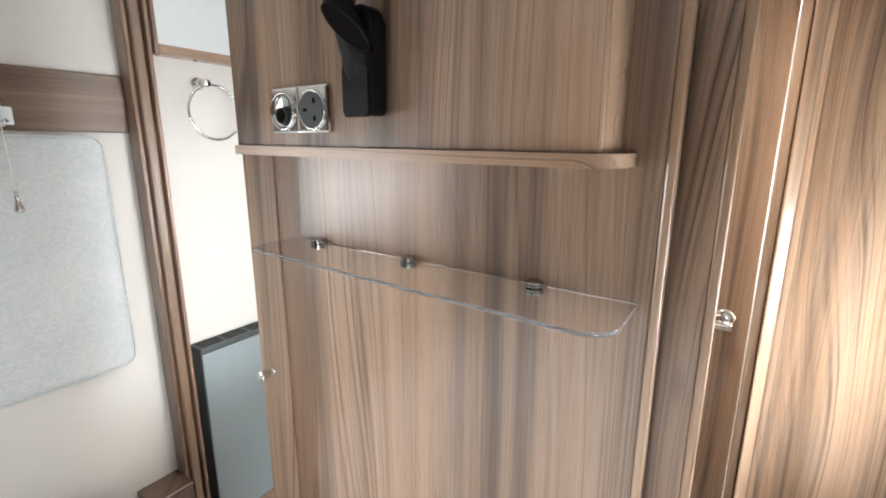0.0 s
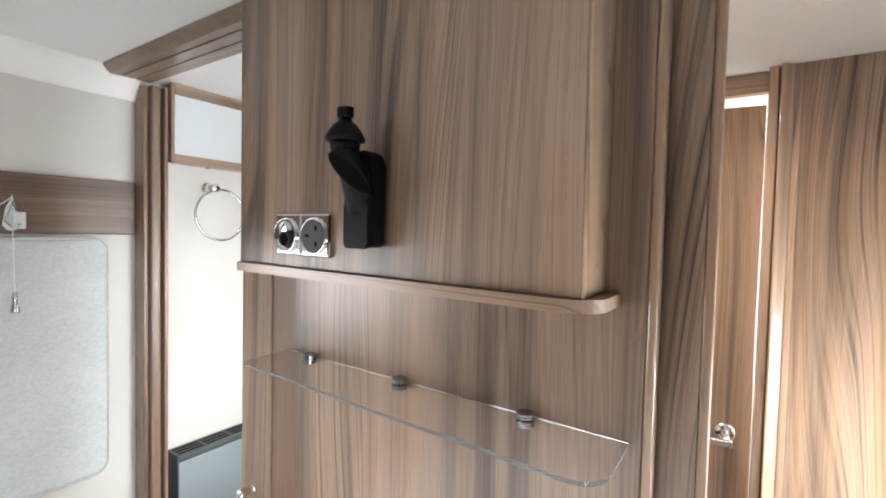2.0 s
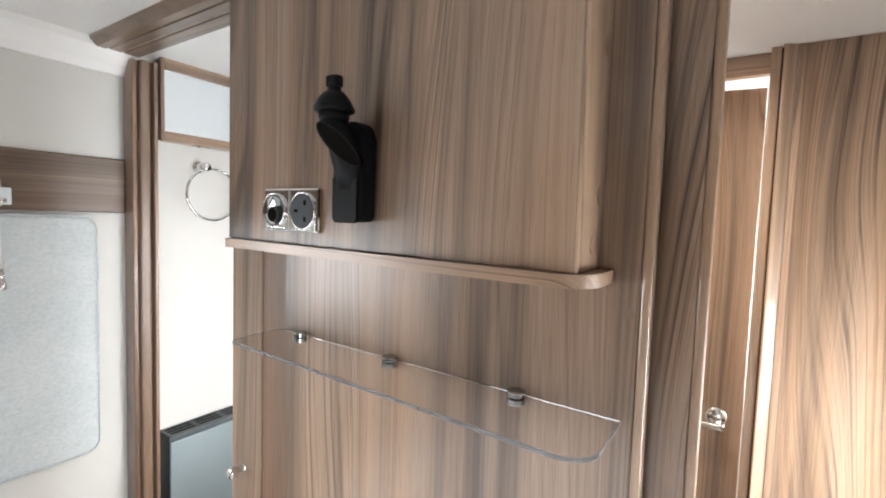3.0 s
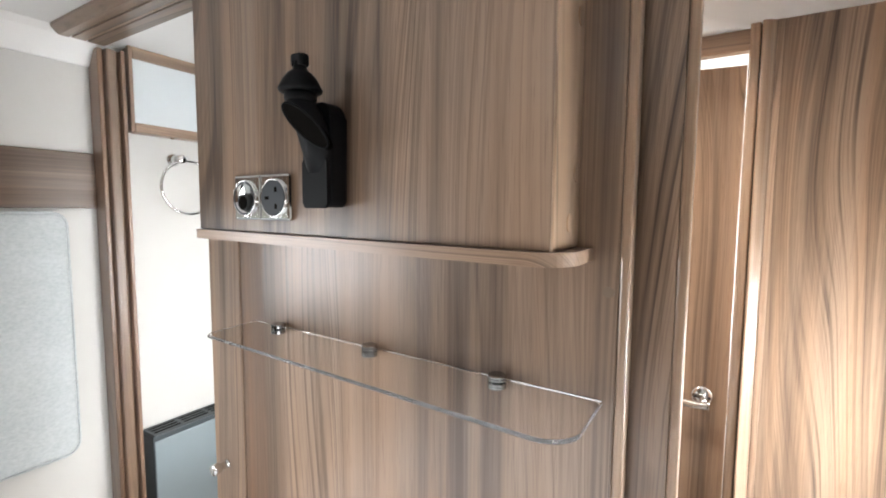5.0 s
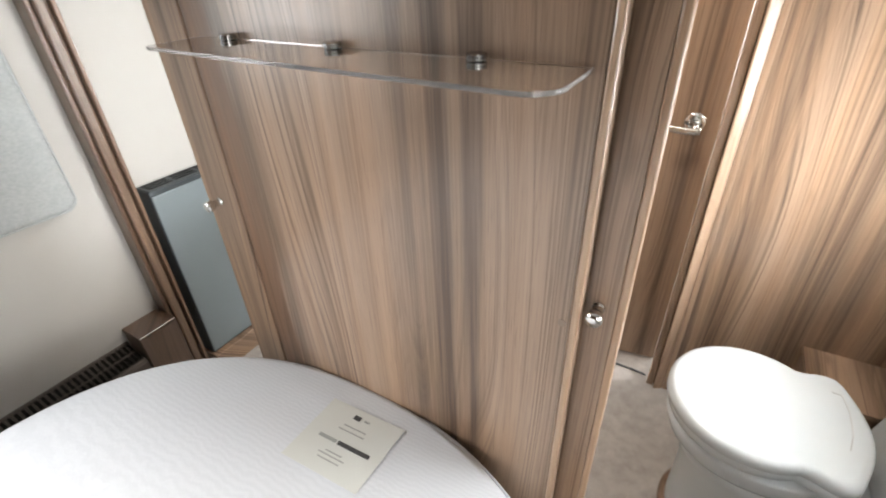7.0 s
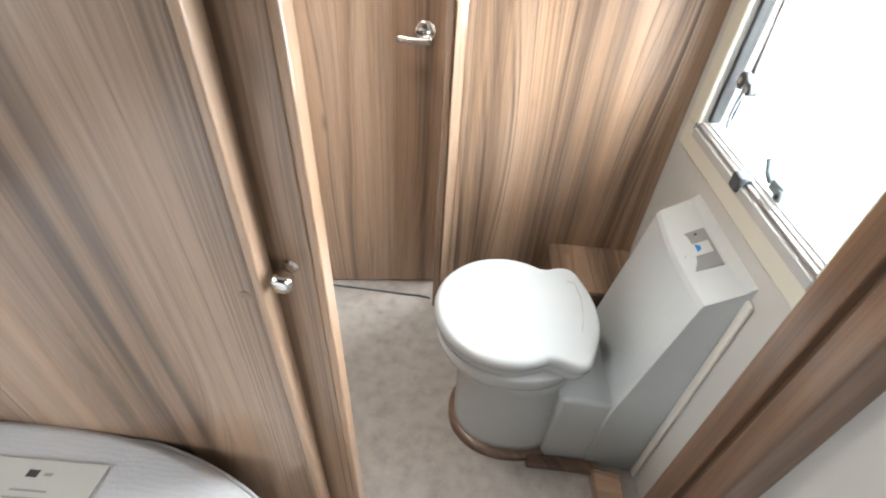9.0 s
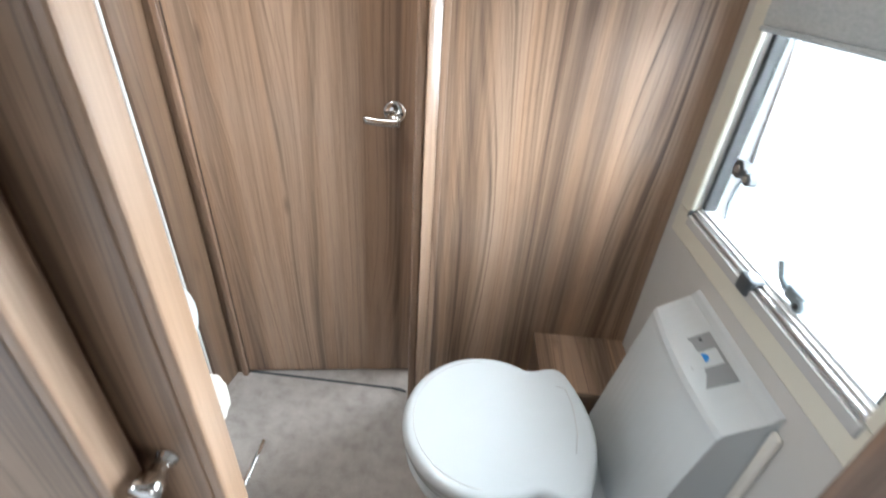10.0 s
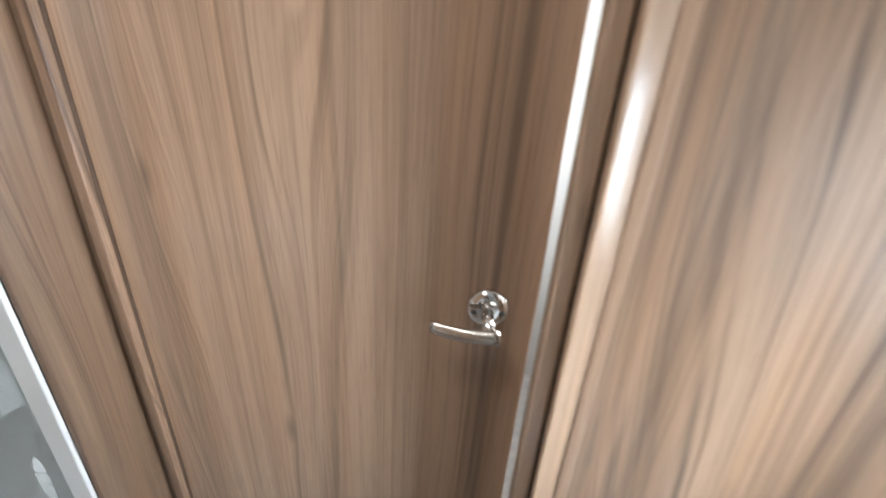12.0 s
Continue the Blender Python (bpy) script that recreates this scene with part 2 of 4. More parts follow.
def mattress_material():
    m, n, l, b = mat("white_quilted_ticking", (0.74, 0.75, 0.76), 0.85)
    v = coords(n, l, (1, 1, 1), shift=False)
    w = node(n, "ShaderNodeTexWave", Scale=62.0, Distortion=6.0, Detail=2.0)
    w.inputs["Detail Scale"].default_value = 0.5
    w.wave_type = "RINGS"
    l.new(v, w.inputs["Vector"])
    dots = n.new("ShaderNodeTexVoronoi")
    dots.inputs["Scale"].default_value = 150
    l.new(v, dots.inputs["Vector"])
    h = math_on(n, l, "ADD", math_on(n, l, "MULTIPLY", w.outputs["Fac"], 0.28), dots.outputs["Distance"])
    l.new(mix_colour(n, l, w.outputs["Fac"], (0.60, 0.62, 0.645), (0.635, 0.655, 0.68)), b.inputs["Base Color"])
    b.inputs["Specular IOR Level"].default_value = 0.2
    bump(n, l, b, h, 0.16, 0.0014)
    return m


ticking = mattress_material()


def clear(name, colour, rough, ior):
    m, n, l, b = mat(name, colour, rough)
    b.inputs["Transmission Weight"].default_value = 1.0
    b.inputs["IOR"].default_value = ior
    return m


acrylic = clear("clear_acrylic", (0.97, 0.97, 0.965), 0.0, 1.46)
acrylic_edge, _n, _l, _b = mat("polished_acrylic_edge", (0.98, 0.97, 0.965), 0.12)
_b.inputs["Transmission Weight"].default_value = 0.90
_b.inputs["IOR"].default_value = 1.16
shower_glass = clear("shower_screen_acrylic", (0.90, 0.92, 0.915), 0.02, 1.4)
pane_clear = clear("clear_window_acrylic", (0.97, 0.98, 0.98), 0.02, 1.05)


# ---- builders ----
def part(name, bm, material, parent=None, label="", smooth=False):
    me = bpy.data.meshes.new(name)
    bmesh.ops.recalc_face_normals(bm, faces=bm.faces)
    bm.to_mesh(me)
    bm.free()
    me.materials.append(material)
    if smooth:
        for p in me.polygons:
            p.use_smooth = True
    ob = new(name, me)
    if parent:
        ob.parent = parent
    if label:
        ob["label"] = label
    return ob


def empty(name, at=(0, 0, 0)):
    ob = new(name)
    ob.empty_display_size = 0.05
    return ob


def slab(x0, x1, y0, y1, z0, z1, bev=0.0015, seg=1):
    bm = bmesh.new()
    bmesh.ops.create_cube(bm, size=1)
    for v in bm.verts:
        v.co = Vector((x0 + (v.co.x + 0.5) * (x1 - x0), y0 + (v.co.y + 0.5) * (y1 - y0), z0 + (v.co.z + 0.5) * (z1 - z0)))
    if bev:
        bmesh.ops.bevel(bm, geom=list(bm.edges), offset=bev, segments=seg, affect="EDGES", profile=0.5)
    return bm


def join(*bms):
    out = bms[0]
    for b in bms[1:]:
        me = bpy.data.meshes.new("tmp")
        b.to_mesh(me)
        b.free()
        out.from_mesh(me)
        bpy.data.meshes.remove(me)
    return out


def loft(rings, cap0=True, cap1=True, closed=True):
    """Skin between rings of equal count."""
    bm = bmesh.new()
    vs = [[bm.verts.new(p) for p in r] for r in rings]
    n = len(rings[0])
    for a, b in zip(vs, vs[1:]):
        for i in range(n if closed else n - 1):
            j = (i + 1) % n
            bm.faces.new((a[i], a[j], b[j], b[i]))
    if cap0:
        bm.faces.new(vs[0])
    if cap1:
        bm.faces.new(vs[-1])
    return bm


def prism(points, axis, a, b, bev=0.0):
    """A polygon drawn in the two other axes, pushed along axis from a to b."""
    def at(p, q):
        return {"x": (q, p[0], p[1]), "y": (p[0], q, p[1]), "z": (p[0], p[1], q)}[axis]
    bm = loft([[at(p, a) for p in points], [at(p, b) for p in points]])
    if bev:
        bmesh.ops.bevel(bm, geom=list(bm.edges), offset=bev, segments=2, affect="EDGES", profile=0.5)
    return bm


def cyl(a, b, r, r2=None, n=24, bev=0.0):
    a, b = Vector(a), Vector(b)
    d = (b - a).normalized()
    u = d.orthogonal().normalized()
    w = d.cross(u)
    ring = lambda c, rad: [c + rad * (math.cos(2 * math.pi * i / n) * u + math.sin(2 * math.pi * i / n) * w) for i in range(n)]
    r2 = r if r2 is None else r2
    if bev:
        return loft([ring(a, r - bev), ring(a + d * bev, r), ring(b - d * bev, r2), ring(b, r2 - bev)])
    return loft([ring(a, r), ring(b, r2)])


def lathe(origin, axis, profile, n=32):
    """profile: (distance along axis, radius)."""
    o, d = Vector(origin), Vector(axis).normalized()
    u = d.orthogonal().normalized()
    w = d.cross(u)
    return loft([[o + d * h + r * (math.cos(2 * math.pi * i / n) * u + math.sin(2 * math.pi * i / n) * w) for i in range(n)] for h, r in profile])


def tube(points, r, n=10, closed=False):
    pts = [Vector(p) for p in points]
    rings = []
    up = Vector((0.13, 0.21, 0.97))
    for i, p in enumerate(pts):
        a = pts[i - 1] if (i or closed) else p
        b = pts[(i + 1) % len(pts)] if (i < len(pts) - 1 or closed) else p
        d = (b - a).normalized()
        u = d.cross(up).normalized()
        w = d.cross(u)
        rings.append([p + r * (math.cos(2 * math.pi * k / n) * u + math.sin(2 * math.pi * k / n) * w) for k in range(n)])
    if closed:
        rings.append(rings[0])
        return loft(rings, False, False)
    return loft(rings)


def rounded(x0, x1, y0, y1, r, n=6):
    """Corner-rounded rectangle outline."""
    out = []
    for cx, cy, a in ((x1 - r, y1 - r, 0), (x0 + r, y1 - r, 90), (x0 + r, y0 + r, 180), (x1 - r, y0 + r, 270)):
        for i in range(n + 1):
            t = radians(a + 90 * i / n)
            out.append((cx + r * math.cos(t), cy + r * math.sin(t)))
    return out


def structure(ob, label, category):
    return tagged(ob, label, category, kind="structure")


# ---- setting ----
XL, XR, ZC = -1.50, 0.705, 1.945
YB = -1.85
PY = 0.492           # front of the partition panel
YF = 1.345           # front of the far wall lining

structure(part("floor", slab(XL - 0.05, XR + 0.05, YB - 0.05, 2.45, -0.06, 0.0, 0), carpet), "beige-grey cut-pile carpet over the whole floor", "floor")
structure(part("floor_seam", prism([(-0.50, 1.396), (-0.50, 1.404), (0.045, 1.388), (0.045, 1.380)], "z", 0.0005, 0.003), charcoal), "dark seam strip in the carpet under the door", "floor seam")
structure(part("cable", tube([(0.010, 1.385, 0.004), (0.030, 1.372, 0.012), (0.048, 1.368, 0.016), (0.06, 1.366, 0.012)], 0.004, 8), charcoal, smooth=True), "short dark cable end at the door jamb", "cable")


def wall_with_hole(name, x0, x1, y0, y1, z0, z1, hy0, hy1, hz0, hz1, material):
    return part(name, join(slab(x0, x1, y0, hy0, z0, z1, 0), slab(x0, x1, hy1, y1, z0, z1, 0),
                           slab(x0, x1, hy0, hy1, z0, hz0, 0), slab(x0, x1, hy0, hy1, hz1, z1, 0)), material)


structure(wall_with_hole("wall_left", XL - 0.04, XL, YB, 1.95, 0, ZC, -1.03, -0.17, 0.93, 1.47, vinyl), "cream wallboard of the caravan's side wall", "wall")
# side wall with washroom window; bedroom and far-room openings are assumed, for lamps
wr = part("wall_right", join(slab(XR, XR + 0.04, YB, -1.05, 0, ZC, 0), slab(XR, XR + 0.04, -1.05, -0.27, 0, 0.60, 0),
                             slab(XR, XR + 0.04, -1.05, -0.27, 1.17, ZC, 0), slab(XR, XR + 0.04, -0.27, 0.71, 0, ZC, 0),
                             slab(XR, XR + 0.04, 0.71, 1.243, 0, 0.840, 0), slab(XR, XR + 0.04, 0.71, 1.243, 1.25, ZC, 0),
                             slab(XR, XR + 0.04, 1.243, 1.63, 0, ZC, 0),
                             slab(XR, XR + 0.04, 1.63, 2.27, 0, 0.83, 0), slab(XR, XR + 0.04, 1.63, 2.27, 1.57, ZC, 0), slab(XR, XR + 0.04, 2.27, 2.45, 0, ZC, 0)), vinyl)
structure(wr, "cream wallboard side wall with window openings", "wall")
# unseen closing wall, given dark foil to lessen bounced light
structure(part("wall_rear", slab(XL, XR, YB - 0.04, YB, 0, ZC, 0), wood_mid), "unseen wall at the bed's head end, dark foil assumed to cut bounce", "wall")
def roof_board(holes):
    xs = sorted({XL - 0.04, XR + 0.04, *(h[0] for h in holes), *(h[1] for h in holes)})
    ys = sorted({YB - 0.04, 2.45, *(h[2] for h in holes), *(h[3] for h in holes)})
    out = []
    for x0, x1 in zip(xs, xs[1:]):
        for y0, y1 in zip(ys, ys[1:]):
            if not any(h[0] <= x0 and x1 <= h[1] and h[2] <= y0 and y1 <= h[3] for h in holes):
                out.append(slab(x0, x1, y0, y1, ZC, ZC + 0.04, 0))
    return join(*out)
# ceiling holes admit the unseen, assumed roof lamps
structure(part("ceiling", roof_board([(-0.6, -0.2, -0.95, -0.55), (-0.44, -0.16, 0.76, 1.04), (-1.19, -0.91, 1.46, 1.74)]), ceiling_white), "smooth white ceiling board", "ceiling")
structure(part("cove_left", prism([(XL, ZC - 0.075), (XL + 0.010, ZC - 0.075), (XL + 0.022, ZC - 0.055), (XL + 0.050, ZC - 0.020), (XL + 0.055, ZC), (XL, ZC)], "y", YB, 0.54), ceiling_white), "white moulded cove between side wall and ceiling", "cove")

# far wall: right lining with its trims, door head, left return of the shower
structure(part("wall_far", slab(0.138, XR, YF, YF + 0.035, 0, ZC, 0.001), wood_v), "walnut-foil wall panel beside the door", "wall")
jr = empty("door_lining")
part("stile", slab(0.124, 0.1385, YF - 0.003, YF + 0.035, 0, ZC, 0.001), wood_v, jr)
part("trim", prism([(0.0935, YF + 0.035), (0.0935, YF - 0.013), (0.0945, YF - 0.0155), (0.0965, YF - 0.0165), (0.0995, YF - 0.0158), (0.1065, YF - 0.0125), (0.1130, YF - 0.0087), (0.1190, YF - 0.0045), (0.1238, YF - 0.0005), (0.1238, YF + 0.035)], "z", 0, ZC), trim_gloss, jr, "glossy bevelled edge trim")
part("trim", prism(rounded(0.0692, 0.0915, YF - 0.004, YF + 0.020, 0.005), "z", 0, ZC), trim_gloss, jr)
# dark strips fill the gaps, with the gaps' shade put into the colour
part("groove", slab(0.0905, 0.0945, YF + 0.010, YF + 0.04, 0, ZC, 0), dark_gap, jr)
part("groove", slab(-0.4968, -0.4952, 1.391, 1.43, 0, 1.892, 0), wood_shaded, jr)
part("head", slab(-0.534, 0.0715, 1.378, 1.408, 1.892, ZC, 0.001), wood_h, jr)
part("trim", prism(rounded(-0.513, -0.4970, 1.379, 1.43, 0.002), "z", 0, 1.892), wood_v, jr)
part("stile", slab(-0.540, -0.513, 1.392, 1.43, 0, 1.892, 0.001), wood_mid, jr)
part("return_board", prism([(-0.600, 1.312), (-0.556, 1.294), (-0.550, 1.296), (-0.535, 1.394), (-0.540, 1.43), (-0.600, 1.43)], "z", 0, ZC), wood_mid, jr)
structure(jr, "walnut-foil door lining with rounded edge trims", "door lining")

door = empty("door_1")


def ajar(bm):
    """Swings what is drawn in the closed door's plane about its hinge."""
    bmesh.ops.rotate(bm, verts=bm.verts, cent=(-0.490, 1.396, 0), matrix=Matrix.Rotation(radians(8.0), 3, "Z"))
    return bm


HX, HY, HZ = 0.010, 1.3955, 0.936
part("leaf", ajar(slab(-0.4955, 0.0760, 1.396, 1.422, 0.010, 1.881, 0.0015)), wood_v, door)
lever = part("door_handle", ajar(join(lathe((HX, HY, HZ), (0, -1, 0), [(0, 0.0290), (0.004, 0.0290), (0.008, 0.0265), (0.0095, 0.020), (0.010, 0.013)]),
                                      cyl((HX, HY - 0.008, HZ - 0.004), (HX, HY - 0.048, HZ - 0.008), 0.0085, 0.008, 20))), chrome, door, "polished chrome lever on a round rose", True)
rings = []
for k in range(11):
    t = k / 10
    x = HX + 0.014 - 0.090 * t
    z = HZ - 0.012 - 0.003 * math.sin(t * 3.0) + 0.003 * t
    hh, dd = 0.0110 - 0.0015 * t, 0.0085 - 0.0035 * t
    rings.append([(x, HY - 0.052 + 0.010 * t * t + dd * math.cos(a), z + hh * math.sin(a)) for a in [2 * math.pi * i / 16 for i in range(16)]])
part("lever", ajar(loft(rings)), satin, lever, "flattened lever blade", True)
for dx in (-0.019, 0.019):
    part("lock_slot", ajar(slab(HX + dx - 0.0035, HX + dx + 0.0035, HY - 0.0108, HY - 0.0088, HZ - 0.006, HZ - 0.001, 0)), rubber, lever)
part("latch_plate", ajar(slab(0.0762, 0.0770, 1.400, 1.418, HZ - 0.05, HZ + 0.05, 0)), satin, door)
structure(door, "walnut-foil hinged door standing slightly ajar", "door")

# room beyond the door
structure(part("wall_beyond", slab(-0.60, XR, 2.42, 2.45, 0, ZC, 0), vinyl), "cream wall of the room beyond", "wall")

# partition between bedroom and washroom
pw = empty("wall_partition")
part("panel", slab(-0.704, -0.0615, PY, PY + 0.018, 0, ZC, 0.0012), wood_v, pw)
part("edge_band", slab(-0.0612, -0.050, PY - 0.001, PY + 0.030, 0, ZC, 0.003, 2), wood_edge, pw, "pale edge banding")
part("backing", slab(-0.742, -0.052, PY + 0.080, PY + 0.098, 0, ZC, 0.0008), wood_v, pw)
for xx, zz in ((-0.073, 0.897), (-0.073, 1.383)):
    part("screw_cap", cyl((xx, PY - 0.0008, zz), (xx, PY + 0.001, zz), 0.0065, n=18), cap_brown, pw)
structure(pw, "walnut-foil partition panel behind the bed", "partition")


def knob(parent, x, y, z, length):
    stem = part("knob", lathe((x, y, z), (0, -1, 0), [(0, 0.0095), (0.002, 0.0095), (0.003, 0.0075), (length * 0.5, 0.0075), (length * 0.56, 0.0110), (length - 0.003, 0.0125), (length, 0.0115)], 28), chrome, parent, "small chrome knob", True)
    return stem


leaf = empty("sliding_door")
part("leaf", slab(-0.240, -0.006, 0.529, 0.557, 0.01, 1.90, 0.001), wood_v, leaf)
part("edge_band", slab(-0.0058, 0.006, 0.5285, 0.5575, 0.01, 1.90, 0.003, 2), wood_edge, leaf, "pale edge banding")
knob(leaf, -0.031, 0.5285, 0.915, 0.034)
tagged(leaf, "walnut-foil sliding door pushed back behind the partition", "sliding door", "sliding doors")

left_leaf = empty("sliding_door")
part("leaf", slab(-0.929, -0.42, 0.531, 0.546, 0.01, 1.90, 0.001), wood_v, left_leaf)
part("stile", slab(-0.930, -0.823, 0.524, 0.5305, 0.01, 1.90, 0.002, 2), wood_v, left_leaf)
# dark slab paints the shadow on the leaf's face next to the panel
part("rebate", slab(-0.8225, -0.745, 0.5275, 0.5306, 0.01, 1.90, 0.001), wood_dark, left_leaf)
knob(left_leaf, -0.884, 0.5235, 0.908, 0.036)
tagged(left_leaf, "walnut-foil sliding door with a raised stile", "sliding door", "sliding doors")

# cabinet above the shelf; ledge and cabinet foot fall slightly towards the door
def fall(x):
    return 1.4425 - 0.0129 * (x + 0.737)


def hung(x0, x1, y0, y1, bev=0.0):
    return prism([(x0, fall(x0) + 0.0008), (x1, fall(x1) + 0.0008), (x1, ZC), (x0, ZC)], "y", y0, y1, bev)


cab = empty("wall_cabinet")
part("front", hung(-0.742, -0.1135, 0.398, 0.416, 0.0008), wood_v, cab)
part("side", hung(-0.1134, -0.110, 0.3985, PY - 0.001, 0.0006), wood_edge, cab, "paler edge-banded side")
part("carcass", hung(-0.742, -0.1137, 0.417, PY - 0.002), wood_v, cab)
for yy, zz in ((0.474, 1.521), (0.452, 1.464), (0.474, 1.695), (0.452, 1.85)):
    part("screw_cap", cyl((-0.1105, yy, zz), (-0.1085, yy, zz), 0.011, n=20, bev=0.0008), wood_edge, cab)
tagged(cab, "walnut-foil boxed panel carrying socket and bracket", "cabinet")

def ledge_outline(inset=0.0):
    pts = [(-0.737 + inset, PY - 0.001), (-0.737 + inset, 0.392), (-0.734 + inset, 0.386 + inset), (-0.728 + inset, 0.384 + inset)]
    c, r = (-0.140, 0.432), 0.048 - inset
    for i in range(11):
        a = radians(-90 + 90 * i / 10)
        pts.append((c[0] + r * math.cos(a), c[1] + r * math.sin(a)))
    pts.append((-0.092 - inset, PY - 0.001))
    return pts
ledge = empty("ledge")
part("board", loft([[(x, y, fall(x) + d) for x, y in ledge_outline(0.0012)] for d in (-0.0145, 0.0)]), wood_h, ledge)
_o, _in = ledge_outline(), ledge_outline(0.0011)
part("edge_band", loft([[(a[0], a[1], fall(a[0]) - 0.0149), (a[0], a[1], fall(a[0]) + 0.0003), (c[0], c[1], fall(c[0]) + 0.0003), (c[0], c[1], fall(c[0]) - 0.0149)] for a, c in zip(_o, _in)]), wood_h, ledge, "wrapped front edge")
tagged(ledge, "narrow walnut-foil ledge with a rounded corner", "ledge")

# header over the left opening
hd = empty("header_beam")
part("cornice", prism([(0.435, ZC), (0.435, ZC - 0.008), (0.445, ZC - 0.020), (0.452, ZC - 0.025), (0.474, ZC - 0.025), (0.474, ZC)], "x", -1.440, -0.742, 0.001), wood_mid_x, hd)
part("track", slab(-1.425, -0.742, 0.4745, 0.500, ZC - 0.028, ZC, 0.001), wood_mid_x, hd)
part("track_lip", slab(-1.425, -0.742, 0.5002, 0.504, ZC - 0.0285, ZC, 0.0005), wood_edge, hd, "pale edge of the track")
part("track_slot", slab(-1.42, -0.742, 0.5042, 0.509, ZC - 0.016, ZC, 0), dark_gap, hd)
part("track", slab(-1.425, -0.742, 0.5092, 0.548, ZC - 0.028, ZC, 0.001), wood_mid_x, hd)
structure(hd, "walnut-foil header with a sliding-door track", "header")
hr = empty("header_beam")
part("cornice", slab(0.002, XR, 0.551, 0.575, 1.905, ZC, 0.002), wood_h, hr)
structure(hr, "walnut-foil header over the washroom opening", "header")

def jamb(name, wallx, s, label):
    """Two boards with a groove for the door between them; s: +1 when the room lies towards +x."""
    j = empty(name)
    def b(d0, d1):
        return sorted((wallx + s * d0, wallx + s * d1))
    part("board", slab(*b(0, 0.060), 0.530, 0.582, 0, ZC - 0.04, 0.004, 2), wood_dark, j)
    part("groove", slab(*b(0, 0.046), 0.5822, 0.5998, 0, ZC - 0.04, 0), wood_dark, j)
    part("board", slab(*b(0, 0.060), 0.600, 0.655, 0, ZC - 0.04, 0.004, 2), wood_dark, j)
    return structure(j, label, "door jamb")
jamb("jamb_right", XR, -1, "walnut-foil grooved jamb on the side wall")
jl = empty("jamb_left")
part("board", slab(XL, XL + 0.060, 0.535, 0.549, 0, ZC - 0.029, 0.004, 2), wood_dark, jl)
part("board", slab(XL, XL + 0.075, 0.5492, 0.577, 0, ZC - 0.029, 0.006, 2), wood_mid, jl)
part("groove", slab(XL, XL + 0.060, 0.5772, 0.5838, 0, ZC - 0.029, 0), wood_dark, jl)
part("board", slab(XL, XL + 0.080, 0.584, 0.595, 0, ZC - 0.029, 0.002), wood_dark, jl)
structure(jl, "walnut-foil grooved jamb on the side wall", "door jamb")
structure(part("plinth", slab(0.575, 0.645, 0.690, 0.765, 0, 0.045, 0.002), wood_h), "small walnut-foil floor block", "plinth")

# ---- bedroom things ----
def acrylic_shelf():
    t = empty("acrylic_shelf")
    base = lambda x: 1.2530 - 0.018 * (x + 0.40)      # hangs a little lower towards the door
    thick = 0.0048
    pts = [(-0.722, PY - 0.0015), (-0.712, 0.392), (-0.702, 0.380)]
    for i in range(1, 12):
        pts.append((-0.702 + 0.587 * i / 12, 0.380 - 0.018 * i / 12))
    c, r = (-0.115, 0.402), 0.040
    for i in range(9):
        a = radians(-90 + 80 * i / 8)
        pts.append((c[0] + r * math.cos(a), c[1] + r * math.sin(a)))
    pts.append((-0.075, PY - 0.0015))
    cx, cy = -0.4, 0.44
    inner = [(x + 0.0008 * (1 if x < cx else -1), y + 0.0008 * (1 if y < cy else -1)) for x, y in pts]
    part("pane", loft([[(x, y, base(x)) for x, y in inner], [(x, y, base(x) + thick) for x, y in inner]]), acrylic, t)
    rings = [[(a[0], a[1], base(a[0]) - 0.0002), (a[0], a[1], base(a[0]) + thick + 0.0002), (b[0], b[1], base(b[0]) + thick + 0.0002), (b[0], b[1], base(b[0]) - 0.0002)] for a, b in zip(pts, inner)]
    part("polished_edge", loft(rings[:-1] + [rings[-1]]), acrylic_edge, t, "bright polished edge")
    for x in (-0.643, -0.427, -0.207):
        z0, z1 = base(x), base(x) + thick
        ridge = lambda h0, h1: lathe((x, PY - 0.014, h0), (0, 0, 1), [(0, 0.0112), (0.001, 0.0128), ((h1 - h0) * 0.42, 0.0128), ((h1 - h0) * 0.5, 0.0116), ((h1 - h0) * 0.58, 0.0128), (h1 - h0 - 0.0012, 0.0128), (h1 - h0, 0.0112)], 28)
        clip = part("clip", ridge(z1 + 0.0002, z1 + 0.0085), clip_metal, t, "ridged chrome screw clip")
        part("clip_base", ridge(z0 - 0.0085, z0 - 0.0002), clip_metal, clip)
        part("wall_stud", slab(x - 0.006, x + 0.006, PY - 0.004, PY, z0 - 0.005, z1 + 0.005, 0.001), chrome, clip)
    return tagged(t, "clear acrylic shelf held by three chrome clips", "shelf")


acrylic_shelf()


